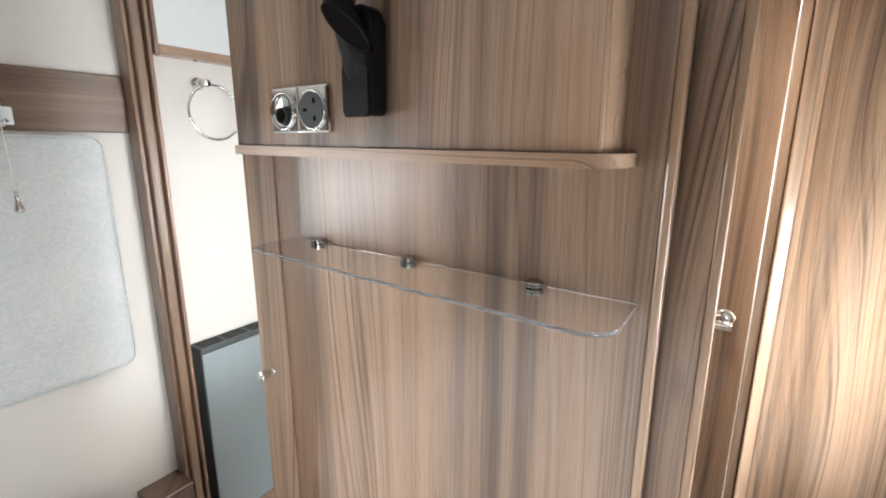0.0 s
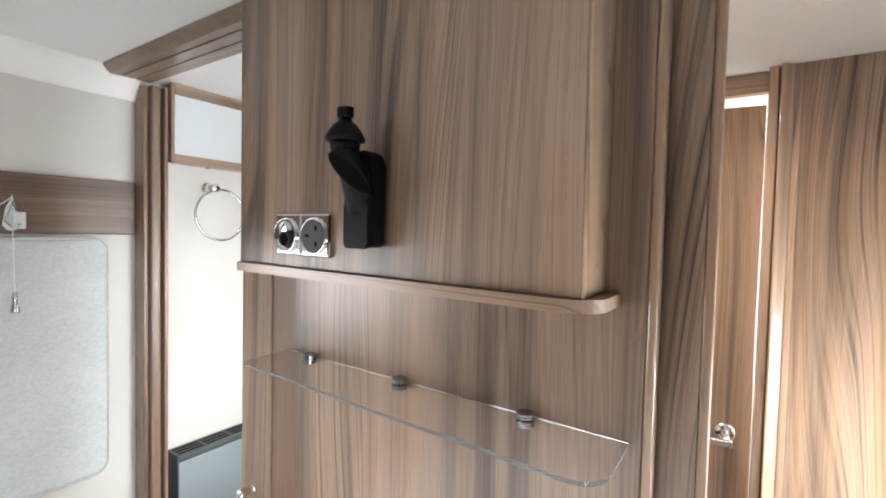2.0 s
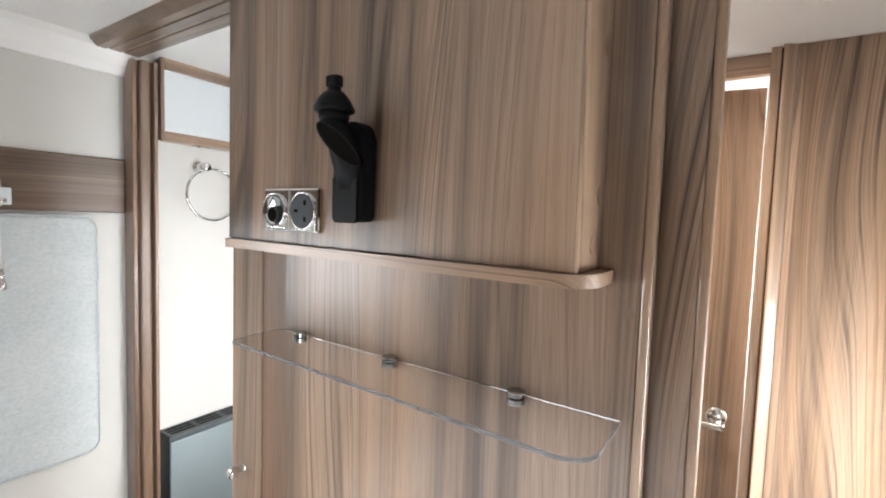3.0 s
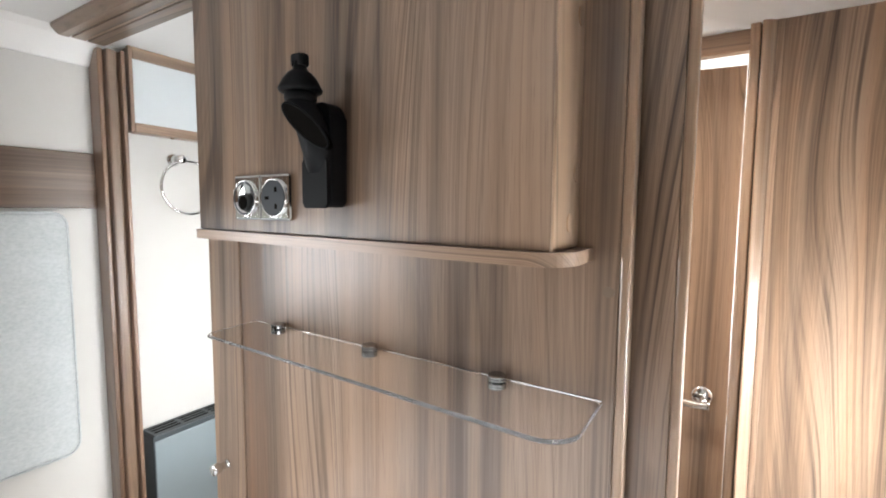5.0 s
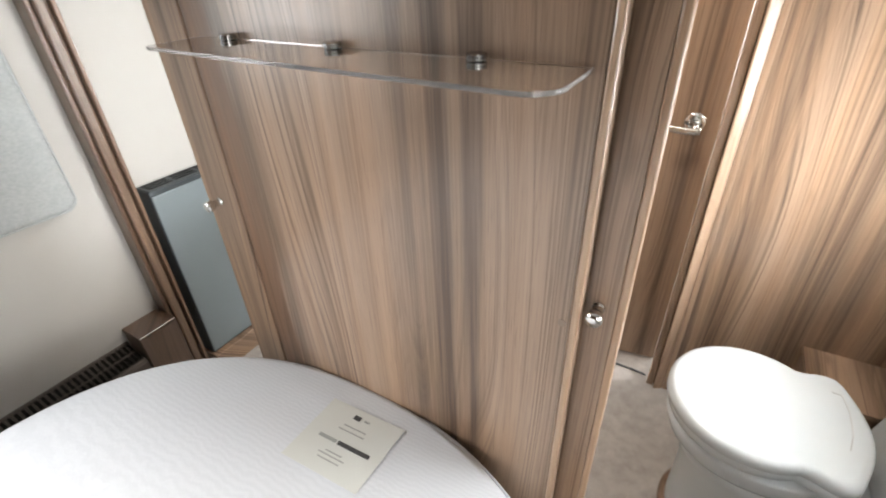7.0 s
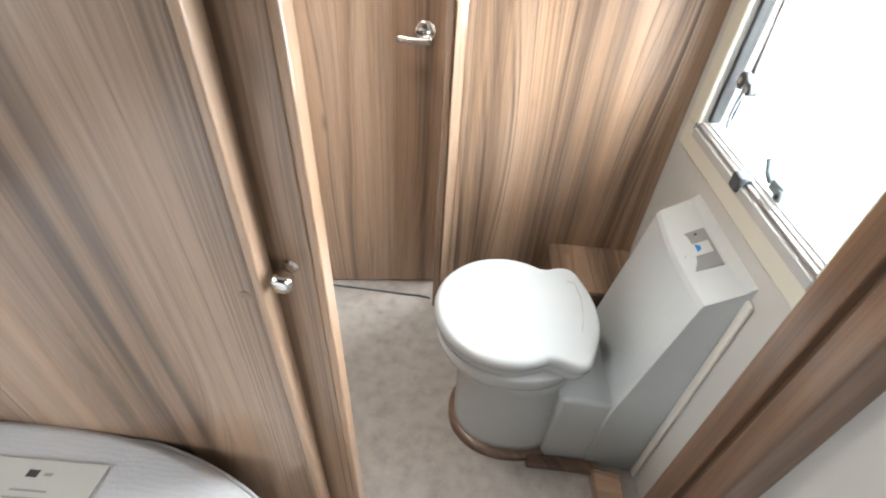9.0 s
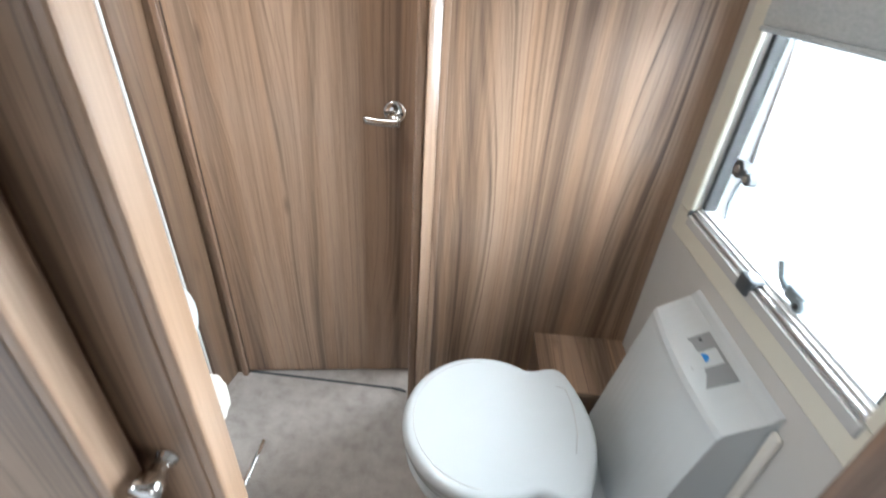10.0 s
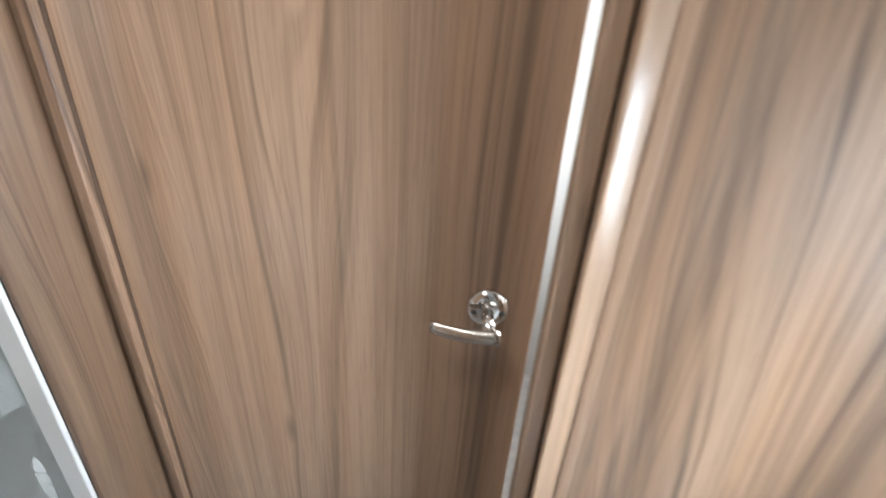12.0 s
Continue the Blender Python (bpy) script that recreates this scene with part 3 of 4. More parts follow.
def socket_plate():
    t = empty("socket_plate")
    y = 0.3975
    part("plate", slab(-0.630, -0.500, y - 0.008, y, 1.460, 1.530, 0.004, 2), chrome, t, "polished chrome double plate")
    part("divider", slab(-0.5665, -0.5635, y - 0.0105, y - 0.0075, 1.462, 1.528, 0.001), chrome, t)
    a = part("tv_outlet", lathe((-0.600, y - 0.0078, 1.494), (0, -1, 0), [(0, 0.0265), (0.003, 0.0265), (0.0045, 0.0245), (0.003, 0.022), (0.002, 0.021)]), charcoal, t, "round dark aerial outlet")
    part("collar", lathe((-0.600, y - 0.0100, 1.488), (0, -1, 0), [(0, 0.013), (0.004, 0.0125), (0.004, 0.010), (0.001, 0.0095)]), rubber, a, smooth=True)
    part("aerial_hole", lathe((-0.599, y - 0.0118, 1.487), (0, -1, 0), [(0, 0.0105), (0.0022, 0.0105), (0.0024, 0.001)]), dark_gap, a)
    b = part("mains_outlet", lathe((-0.532, y - 0.0078, 1.494), (0, -1, 0), [(0, 0.0275), (0.003, 0.0275), (0.0045, 0.0255), (0.0045, 0.002)]), slate, t, "round grey three-pin mains outlet")
    for dx, dz, w, h in ((-0.012, 0.0, 0.008, 0.0045), (0.008, 0.0125, 0.0045, 0.0075), (0.008, -0.0125, 0.0045, 0.0075)):
        part("pin_hole", slab(-0.532 + dx - w / 2 - 0.0005, -0.532 + dx + w / 2, y - 0.0129, y - 0.0122, 1.494 + dz - h / 2, 1.494 + dz + h / 2, 0), dark_gap, b)
    part("rim", lathe((-0.532, y - 0.0078, 1.494), (0, -1, 0), [(0, 0.0295), (0.0035, 0.0290), (0.0045, 0.0280), (0.0035, 0.0272)]), chrome, b, smooth=True)
    part("rim", lathe((-0.600, y - 0.0078, 1.494), (0, -1, 0), [(0, 0.0285), (0.0035, 0.0280), (0.0045, 0.0270), (0.0035, 0.0262)]), chrome, a, smooth=True)
    return tagged(t, "chrome double plate with aerial and mains outlets", "socket")


socket_plate()


def tv_bracket():
    t = empty("television_bracket")
    y = 0.3975
    x0, x1 = -0.447, -0.393
    # box on the wall, rounded at its top corner
    outline = [(x0, 1.484), (x1 - 0.006, 1.480), (x1, 1.486), (x1, 1.594)]
    for i in range(1, 8):
        a = radians(90 * i / 8)
        outline.append((x1 - 0.022 + 0.022 * math.cos(a), 1.594 + 0.022 * math.sin(a)))
    outline += [(x1 - 0.034, 1.616), (x0 + 0.010, 1.608), (x0, 1.590)]
    part("box", prism(outline, "y", y - 0.030, y, 0.004), black, t)
    part("front_plate", prism(rounded(x0 + 0.007, x1 - 0.002, 1.479, 1.545, 0.006), "y", y - 0.036, y - 0.0302, 0.002), black, t)
    # slanted socket reaching up and out to the cap
    cx, cy = -0.427, 0.350
    def ring(px, py, pz, rx, ry, n=24):
        return [(px + rx * math.cos(2 * math.pi * i / n), py + ry * math.sin(2 * math.pi * i / n), pz) for i in range(n)]
    part("socket", loft([ring(-0.418, 0.372, 1.525, 0.019, 0.012), ring(-0.416, 0.368, 1.548, 0.022, 0.016), ring(-0.417, 0.361, 1.575, 0.0225, 0.019), ring(-0.421, 0.354, 1.600, 0.0205, 0.0195), ring(cx, cy, 1.611, 0.0185, 0.0185), ring(cx, cy, 1.621, 0.0182, 0.0182)]), black, t, smooth=True)
    # open mouth of the socket, with its rim
    u, w, o = Vector((0.62, 0.36, -0.69)).normalized(), Vector((-0.60, -0.34, -0.72)).normalized(), Vector((-0.4005, 0.3335, 1.579))
    mouth = [o + u * 0.037 * math.cos(a) + w * 0.0115 * math.sin(a) for a in [2 * math.pi * i / 28 for i in range(28)]]
    nrm = u.cross(w).normalized()
    if nrm.y > 0:
        nrm = -nrm
    part("mouth", loft([[p - nrm * 0.02 for p in mouth], [p + nrm * 0.0005 for p in mouth]]), dark_gap, t)
    part("rim", tube([p + nrm * 0.0005 for p in mouth], 0.0014, 8, closed=True), black, t, smooth=True)
    part("collar", lathe((cx, cy, 1.613), (0, 0, 1), [(0, 0.0192), (0.003, 0.0202), (0.014, 0.0202)]), black, t, smooth=True)
    cap = part("cap", lathe((cx, cy, 1.624), (0, 0, 1), [(0, 0.022), (0.001, 0.0265), (0.004, 0.0275), (0.008, 0.0255), (0.016, 0.0215), (0.024, 0.0150), (0.027, 0.0100), (0.034, 0.0075), (0.038, 0.0075)]), black, t, "domed black cap", True)
    part("thumb_screw", prism(rounded(cx - 0.010, cx + 0.010, cy - 0.007, cy + 0.007, 0.003), "z", 1.657, 1.671, 0.002), black, cap)
    return tagged(t, "black plastic television bracket fixed to the panel", "bracket")


tv_bracket()


def egg(cx, y0, a, b, n, count=72):
    """Outline of the mattress: straight sides, superelliptic foot."""
    pts = []
    for i in range(count + 1):
        t = math.pi * i / count
        c, s = math.cos(t), math.sin(t)
        pts.append((cx + a * math.copysign(abs(c) ** (2 / n), c), y0 + b * abs(s) ** (2 / n)))
    return pts


MX, MA, MB, MY, MTOP = -0.486, 0.656, 0.600, -0.10, 0.531


def mattress():
    t = empty("mattress")
    def outline(inset, z):
        p = egg(MX, MY, MA - inset, MB - inset, 2.3)
        return [(x, y, z) for x, y in p] + [(MX - MA + inset, YB + 0.06 + inset, z), (MX + MA - inset, YB + 0.06 + inset, z)]
    rings = [outline(0.012, 0.330), outline(0.0, 0.345), outline(0.0, 0.498)]
    for k in range(1, 7):
        a = radians(15 * k)
        rings.append(outline(0.020 * (1 - math.cos(a)), 0.498 + 0.031 * math.sin(a)))
    rings.append(outline(0.09, 0.5298))
    rings.append(outline(0.25, MTOP))
    part("cover", loft(rings), ticking, t, "white quilted stretch cover", True)
    part("piping", tube([(x, y, 0.509) for x, y in egg(MX, MY, MA + 0.001, MB + 0.001, 2.3)], 0.0035, 8), ticking, t, smooth=True)
    part("piping", tube([(x, y, 0.350) for x, y in egg(MX, MY, MA + 0.001, MB + 0.001, 2.3)], 0.0035, 8), ticking, t, smooth=True)
    tagged(t, "white quilted mattress with a rounded foot end", "mattress")
    b = empty("bed_base")
    part("side_panel", prism(egg(MX, MY, MA - 0.05, MB - 0.05, 2.3) + [(MX - MA + 0.05, YB + 0.06), (MX + MA - 0.05, YB + 0.06)], "z", 0.0, 0.315), wood_v, b)
    part("slat_deck", prism(egg(MX, MY, MA - 0.03, MB - 0.03, 2.3) + [(MX - MA + 0.03, YB + 0.06), (MX + MA - 0.03, YB + 0.06)], "z", 0.3152, 0.330), wood_y, b)
    tagged(b, "walnut-foil bed base under the mattress", "bed base")


mattress()


def care_label():
    t = empty("mattress_label")
    c = Vector((-0.4455, 0.356, 0))
    def quad(u0, u1, v0, v1, h=0.0):
        z = MTOP + 0.0012 + h
        u, v = Vector((0.093, 0.003, 0)), Vector((0.002, 0.078, 0))
        bm = loft([[c + u * a + v * b + Vector((0, 0, z + d)) for a, b in ((u0, v0), (u1, v0), (u1, v1), (u0, v1))] for d in (0.0, 0.0006)])
        return bm
    part("sheet", quad(-1, 1, -1, 1), paper, t)
    part("logo_bar", quad(-0.22, -0.04, 0.66, 0.80, 0.0007), ink, t)
    part("logo_bar", quad(0.06, 0.20, 0.70, 0.76, 0.0007), ink_grey, t)
    part("text_bar", quad(-0.10, 0.74, -0.16, -0.04, 0.0007), ink, t)
    part("text_bar", quad(-0.62, -0.14, -0.15, -0.05, 0.0007), ink_grey, t)
    for v, w in ((0.40, 0.30), (0.26, 0.34), (-0.42, 0.22), (-0.52, 0.34), (-0.64, 0.28)):
        part("text_bar", quad(-w, w, v, v + 0.035, 0.0007), ink_grey, t)
    return tagged(t, "pale printed label sheet lying on the mattress", "label")


care_label()


def blind():
    t = empty("window_blind")
    y0, y1, z0, z1 = -0.16, 0.458, 0.792, 1.464
    def outline(i, x):
        return [(x, p[0], p[1]) for p in rounded(y0 + i, y1 - i, z0 + i, z1 - i, 0.035)]
    part("fabric", loft([outline(0.004, XL + 0.002), outline(0, XL + 0.007), outline(0, XL + 0.018), outline(0.004, XL + 0.023), outline(0.014, XL + 0.026), outline(0.03, XL + 0.0265)]), blind_fabric, t, "padded grey woven fabric", True)
    edge = [(XL + 0.020, p[0], p[1]) for p in rounded(y0 - 0.001, y1 + 0.001, z0 - 0.001, z1 + 0.001, 0.036)]
    part("edge_binding", tube(edge, 0.0028, 8, closed=True), blind_fabric, t, smooth=True)
    return tagged(t, "closed grey woven fabric window screen on the wall", "window screen")


blind()
structure(part("wall_board", slab(XL, XL + 0.016, YB, 0.5345, 1.476, 1.630, 0.003, 2), wood_mid_y), "walnut-foil board along the side wall", "wall board")


def pull_switch():
    t = empty("pull_cord_switch")
    x, y, z = XL + 0.0162, 0.254, 1.537
    part("body", slab(x, x + 0.018, y + 0.003, y + 0.026, z - 0.048, z - 0.006, 0.003, 2), gloss_white, t)
    part("back_plate", prism([(y - 0.016, z - 0.040), (y - 0.006, z - 0.052), (y + 0.010, z - 0.052), (y + 0.010, z + 0.008), (y + 0.001, z + 0.026), (y - 0.010, z + 0.002)], "x", x, x + 0.006, 0.001), gloss_white, t)
    part("hook", tube([(x + 0.010, y + 0.001, z + 0.036), (x + 0.013, y + 0.002, z + 0.018), (x + 0.013, y + 0.010, z - 0.010), (x + 0.015, y + 0.008, z - 0.034), (x + 0.016, y, z - 0.046), (x + 0.015, y - 0.012, z - 0.030), (x + 0.013, y - 0.008, z - 0.008), (x + 0.012, y + 0.001, z + 0.014)], 0.0022, 8), chrome, t, "bent wire hook", True)
    part("eye", lathe((x + 0.018, y + 0.010, z - 0.038), (1, 0, 0), [(0, 0.006), (0.003, 0.006), (0.004, 0.004)]), chrome, t, smooth=True)
    part("cord", tube([(x + 0.012, y - 0.040, z - 0.006), (x + 0.013, y - 0.014, z + 0.016), (x + 0.014, y + 0.001, z + 0.030)], 0.0012, 6), cord_white, t, smooth=True)
    part("cord", tube([(x + 0.017, y, z - 0.042), (x + 0.019, y + 0.001, z - 0.10), (x + 0.021, y + 0.002, z - 0.205)], 0.0012, 6), cord_white, t, smooth=True)
    part("toggle", lathe((x + 0.021, y + 0.002, z - 0.255), (0, 0, 1), [(0, 0.0095), (0.004, 0.010), (0.022, 0.0065), (0.030, 0.005), (0.033, 0.0055), (0.050, 0.0045)]), satin, t, "metal cord pull", True)
    return tagged(t, "white pull-cord switch with a metal toggle", "switch")


pull_switch()


def vent_unit():
    t = empty("heating_vent")
    xf = XL + 0.100
    part("casing", prism([(XL, 0.0), (xf, 0.0), (xf, 0.255), (XL, 0.300)], "y", -1.2, 0.405, 0.002), vent_brown, t)
    n = 56
    def bar(y0, y1, a, b):
        h = lambda x: 0.300 - 0.045 * (x - XL) / 0.100
        return loft([[(a, y0, h(a) + d), (b, y0, h(b) + d), (b, y1, h(b) + d), (a, y1, h(a) + d)] for d in (0.0005, 0.005)])
    part("rail", bar(-1.2, 0.405, XL + 0.004, XL + 0.016), vent_brown, t)
    part("rail", bar(-1.2, 0.405, XL + 0.047, XL + 0.054), vent_brown, t)
    part("rail", bar(-1.2, 0.405, xf - 0.016, xf - 0.003), vent_brown, t)
    part("cavity", bar(-1.19, 0.400, XL + 0.012, xf - 0.012), dark_gap, t)
    for i in range(n):
        y = 0.395 - i * 0.017
        part("slat", bar(y - 0.0085, y, XL + 0.014, xf - 0.014), vent_brown, t)
    return tagged(t, "low brown warm-air duct with a slotted grille", "vent")


vent_unit()
bx = empty("pipe_box")
# boxing coloured very dark to carry the shade of its corner
part("top", slab(XL, XL + 0.108, 0.408, 0.534, 0.338, 0.352, 0.002), wood_shaded, bx)
part("front", slab(XL + 0.092, XL + 0.106, 0.410, 0.534, 0, 0.3378, 0.001), wood_shaded, bx)
part("side", slab(XL, XL + 0.0918, 0.410, 0.424, 0, 0.3378, 0.001), wood_shaded, bx)
tagged(bx, "small walnut boxing beside the jamb, corner shade put in its colour", "boxing")


# ---- washroom things ----
def panel_heater():
    t = empty("panel_heater")
    x0, x1, y0, y1, z0, z1 = XL, -1.418, 0.622, 0.94, 0.088, 0.780
    part("casing", slab(x0, x1 - 0.006, y0, y1, z0, z1 - 0.006, 0.004, 2), steel_dark, t)
    part("front", slab(x1 - 0.0055, x1, y0 + 0.002, y1 - 0.002, z0 + 0.01, z1 - 0.02, 0.003, 2), steel_grey, t, "flat grey-blue front panel")
    g = part("top_grille", slab(x0 + 0.004, x1 - 0.001, y0 + 0.001, y1 - 0.001, z1 - 0.0055, z1, 0.002), steel_dark, t)
    for k in range(3):
        for i in range(4):
            ya = y0 + 0.012 + i * 0.092
            part("slot", slab(x0 + 0.020 + k * 0.018, x0 + 0.028 + k * 0.018, ya, ya + 0.080, z1 + 0.0001, z1 + 0.0008, 0), dark_gap, g)
    part("base", slab(x0, x1 + 0.02, 0.614, y1 + 0.02, 0.0, 0.088, 0.002), wood_h, t, "walnut-foil plinth")
    return tagged(t, "slim grey panel heater on the washroom wall", "heater")


panel_heater()


def towel_ring():
    t = empty("towel_ring")
    y, z = 0.757, 1.634
    part("mount", lathe((XL, y, z), (1, 0, 0), [(0, 0.021), (0.004, 0.021), (0.007, 0.017), (0.012, 0.012), (0.040, 0.010), (0.042, 0.0135), (0.056, 0.0135), (0.058, 0.011)], 28), chrome, t, smooth=True)
    cy, cz, r = 0.783, 1.546, 0.086
    part("ring", tube([(XL + 0.040, cy + r * math.cos(a), cz + r * math.sin(a)) for a in [2 * math.pi * i / 48 for i in range(48)]], 0.0046, 10, closed=True), chrome, t, smooth=True)
    return tagged(t, "polished chrome towel ring on the cream wall", "towel ring")


towel_ring()


def wall_locker():
    t = empty("washroom_locker")
    x0, x1, y0, y1, z0, z1 = XL, -1.445, 0.622, 1.10, 1.700, ZC
    # end's shadow is put into its dark foil
    part("end_panel", slab(x0, x1 - 0.014, 0.622, 0.636, z0 + 0.004, z1, 0.001), wood_dark, t, "end panel darkened to carry its shade")
    part("bottom", slab(x0, x1 - 0.014, 0.637, y1, z0 + 0.002, z0 + 0.014, 0.001), wood_h, t)
    part("door_panel", slab(x1 - 0.013, x1 - 0.006, 0.626, 0.858, z0 + 0.025, z1 - 0.03, 0), gloss_white, t, "plain white inset panel")
    part("frame", slab(x1 - 0.013, x1, 0.614, 0.6255, z0, z1, 0.002, 2), wood_dark, t)
    part("frame", slab(x1 - 0.013, x1, 0.6257, y1, z0, z0 + 0.028, 0.003, 2), wood_y, t)
    part("frame", slab(x1 - 0.013, x1, 0.6257, y1, z1 - 0.034, z1, 0.003, 2), wood_y, t)
    part("frame", slab(x1 - 0.013, x1, 0.858, 0.876, z0 + 0.0285, z1 - 0.0345, 0.003, 2), wood_dark, t)
    part("cap", cyl((x1 - 0.02, 0.74, z0 - 0.004), (x1 - 0.02, 0.74, z0 + 0.002), 0.006, n=16), wood_dark, t)
    return tagged(t, "walnut-framed washroom locker with a white door panel", "wall cabinet")


wall_locker()


def toilet():
    t = empty("toilet")
    N = 56
    def ring(cx, cy, rx, ry, z, n=2.2):
        out = []
        for i in range(N):
            a = 2 * math.pi * i / N
            c, s = math.cos(a), math.sin(a)
            out.append((cx + rx * math.copysign(abs(c) ** (2 / n), c), cy + ry * math.copysign(abs(s) ** (2 / n), s), z))
        return out
    part("pedestal", loft([ring(0.345, 0.930, 0.160, 0.128, 0.0), ring(0.345, 0.930, 0.160, 0.128, 0.05), ring(0.341, 0.930, 0.158, 0.124, 0.20), ring(0.327, 0.930, 0.156, 0.125, 0.28), ring(0.318, 0.936, 0.166, 0.140, 0.32)]), gloss_white, t, smooth=True)
    part("bowl", loft([ring(0.318, 0.936, 0.160, 0.136, 0.315), ring(0.310, 0.940, 0.180, 0.158, 0.345), ring(0.306, 0.942, 0.190, 0.168, 0.385), ring(0.306, 0.942, 0.186, 0.165, 0.3940)]), gloss_white, t, smooth=True)
    def lid_outline(grow, z):
        """Round lid with a wide hinge tab, bowed at the back, towards the cistern."""
        pts = [(0.285 + 0.177 * math.cos(a), 0.948 + 0.177 * math.sin(a)) for a in [radians(58 + 244 * i / 40) for i in range(41)]]
        tab = [(0.396, 0.796), (0.410, 0.792), (0.428, 0.785), (0.448, 0.782), (0.464, 0.787), (0.476, 0.800)]
        tab += [(0.476 + 0.038 * math.sin(math.pi * (i + 0.5) / 12), 0.800 + 0.292 * (i + 0.5) / 12) for i in range(12)]
        tab += [(0.476, 1.092), (0.464, 1.106), (0.448, 1.111), (0.428, 1.108), (0.410, 1.101), (0.396, 1.098)]
        k = 1 + grow / 0.18
        return [(0.305 + (x - 0.305) * k, 0.947 + (y - 0.947) * k, z) for x, y in pts + tab]
    part("seat", loft([lid_outline(-0.014, 0.3945), lid_outline(-0.007, 0.3990), lid_outline(-0.006, 0.4140), lid_outline(-0.010, 0.4225)]), gloss_white, t, smooth=True)
    lid = part("lid", loft([lid_outline(-0.006, 0.4235), lid_outline(0.001, 0.4280), lid_outline(0.001, 0.4440), lid_outline(-0.003, 0.4530), lid_outline(-0.009, 0.4575), lid_outline(-0.016, 0.4592)]), gloss_white, t, "closed white lid", True)
    part("rim_line", tube([(0.288 + 0.158 * math.cos(a), 0.948 + 0.158 * math.sin(a), 0.4593) for a in [radians(95 + 170 * i / 30) for i in range(31)]], 0.0009, 6), rail_grey, lid, smooth=True)
    part("hinge_seam", tube([(0.445, 1.050, 0.4593), (0.465, 1.047, 0.4593), (0.474, 0.996, 0.4592), (0.472, 0.93, 0.4592), (0.462, 0.885, 0.4592)], 0.0010, 6), rail_grey, lid, smooth=True)
    part("waste_bench", slab(0.440, 0.580, 0.806, 1.07, 0.0, 0.288, 0.012, 3), gloss_white, t)
    pts = ring(0.345, 0.930, 0.176, 0.148, 0.0)
    part("floor_trim", loft([[(x, y, 0.0) for x, y, _ in pts], [(x, y, 0.018) for x, y, _ in pts], [(0.345 + (x - 0.345) * 0.93, 0.930 + (y - 0.930) * 0.92, 0.024) for x, y, _ in pts]]), wood_dark, t, "dark brown floor trim", True)
    part("floor_trim", slab(0.40, 0.600, 0.768, 0.800, 0.0, 0.022, 0.004, 2), wood_dark, t)
    return tagged(t, "white cassette toilet with its lid closed", "toilet")


toilet()


def cistern():
    t = empty("cistern_housing")
    # upright housing: front leans back to the wall; front edge bows out in the middle
    rings = []
    n = 14
    for i in range(n + 1):
        s = i / n
        y = 0.798 + 0.318 * s
        bow = 0.012 * math.sin(math.pi * s)
        rings.append([(XR, y, 0.0), (0.560 - bow * 0.4, y, 0.0), (0.566 - bow * 0.4, y, 0.260), (0.626 - bow, y, 0.640), (0.627 - bow, y, 0.652), (0.632 - bow, y, 0.662), (0.642 - bow, y, 0.669), (0.690, y, 0.702), (0.698, y, 0.713), (XR, y, 0.718)])
    part("housing", loft(rings), gloss_white, t, "tall white moulded housing")
    part("flank_rib", slab(0.695, XR - 0.001, 0.776, 0.7975, 0.0, 0.690, 0.004, 2), ivory, t)
    def on_top(y0, y1, u0, u1, h, bev=0):
        a = lambda u: (0.634 + 0.056 * u, 0.6645 + 0.0365 * u)
        rings = []
        for d in (0.0003, h):
            (xa, za), (xb, zb) = a(u0), a(u1)
            nx, nz = -0.59 * d, 0.81 * d
            rings.append([(xa + nx, y0, za + nz), (xb + nx, y0, zb + nz), (xb + nx, y1, zb + nz), (xa + nx, y1, za + nz)])
        return loft(rings)
    p = part("control_panel", on_top(0.884, 1.004, 0.10, 0.92, 0.004), panel_grey, t, "satin grey touch panel")
    part("display", on_top(0.926, 0.963, 0.14, 0.84, 0.0048), gloss_white, p)
    part("button", lathe((0.655, 0.948, 0.6822), (-0.59, 0, 0.81), [(0, 0.011), (0.0014, 0.011)], 24), blue, p, "blue round flush button")
    part("mark", on_top(0.930, 0.958, 0.03, 0.06, 0.0055), charcoal, p)
    part("led", on_top(0.988, 0.994, 0.56, 0.64, 0.0055), charcoal, p)
    return tagged(t, "white moulded cistern housing under the window", "cistern")


cistern()


def step_box():
    t = empty("corner_box")
    part("top", slab(0.440, XR - 0.008, 1.130, YF - 0.001, 0.340, 0.355, 0.0015), wood_y, t)
    part("seam", slab(0.560, 0.5615, 1.131, YF - 0.002, 0.3552, 0.3556, 0), wood_dark, t)
    part("side", slab(0.446, 0.460, 1.137, YF - 0.001, 0, 0.3398, 0.001), wood_dark, t)
    part("front", slab(0.4602, XR - 0.008, 1.137, 1.151, 0, 0.3398, 0.001), wood_dark, t)
    return tagged(t, "walnut-foil boxing in the corner by the toilet", "boxing")


step_box()


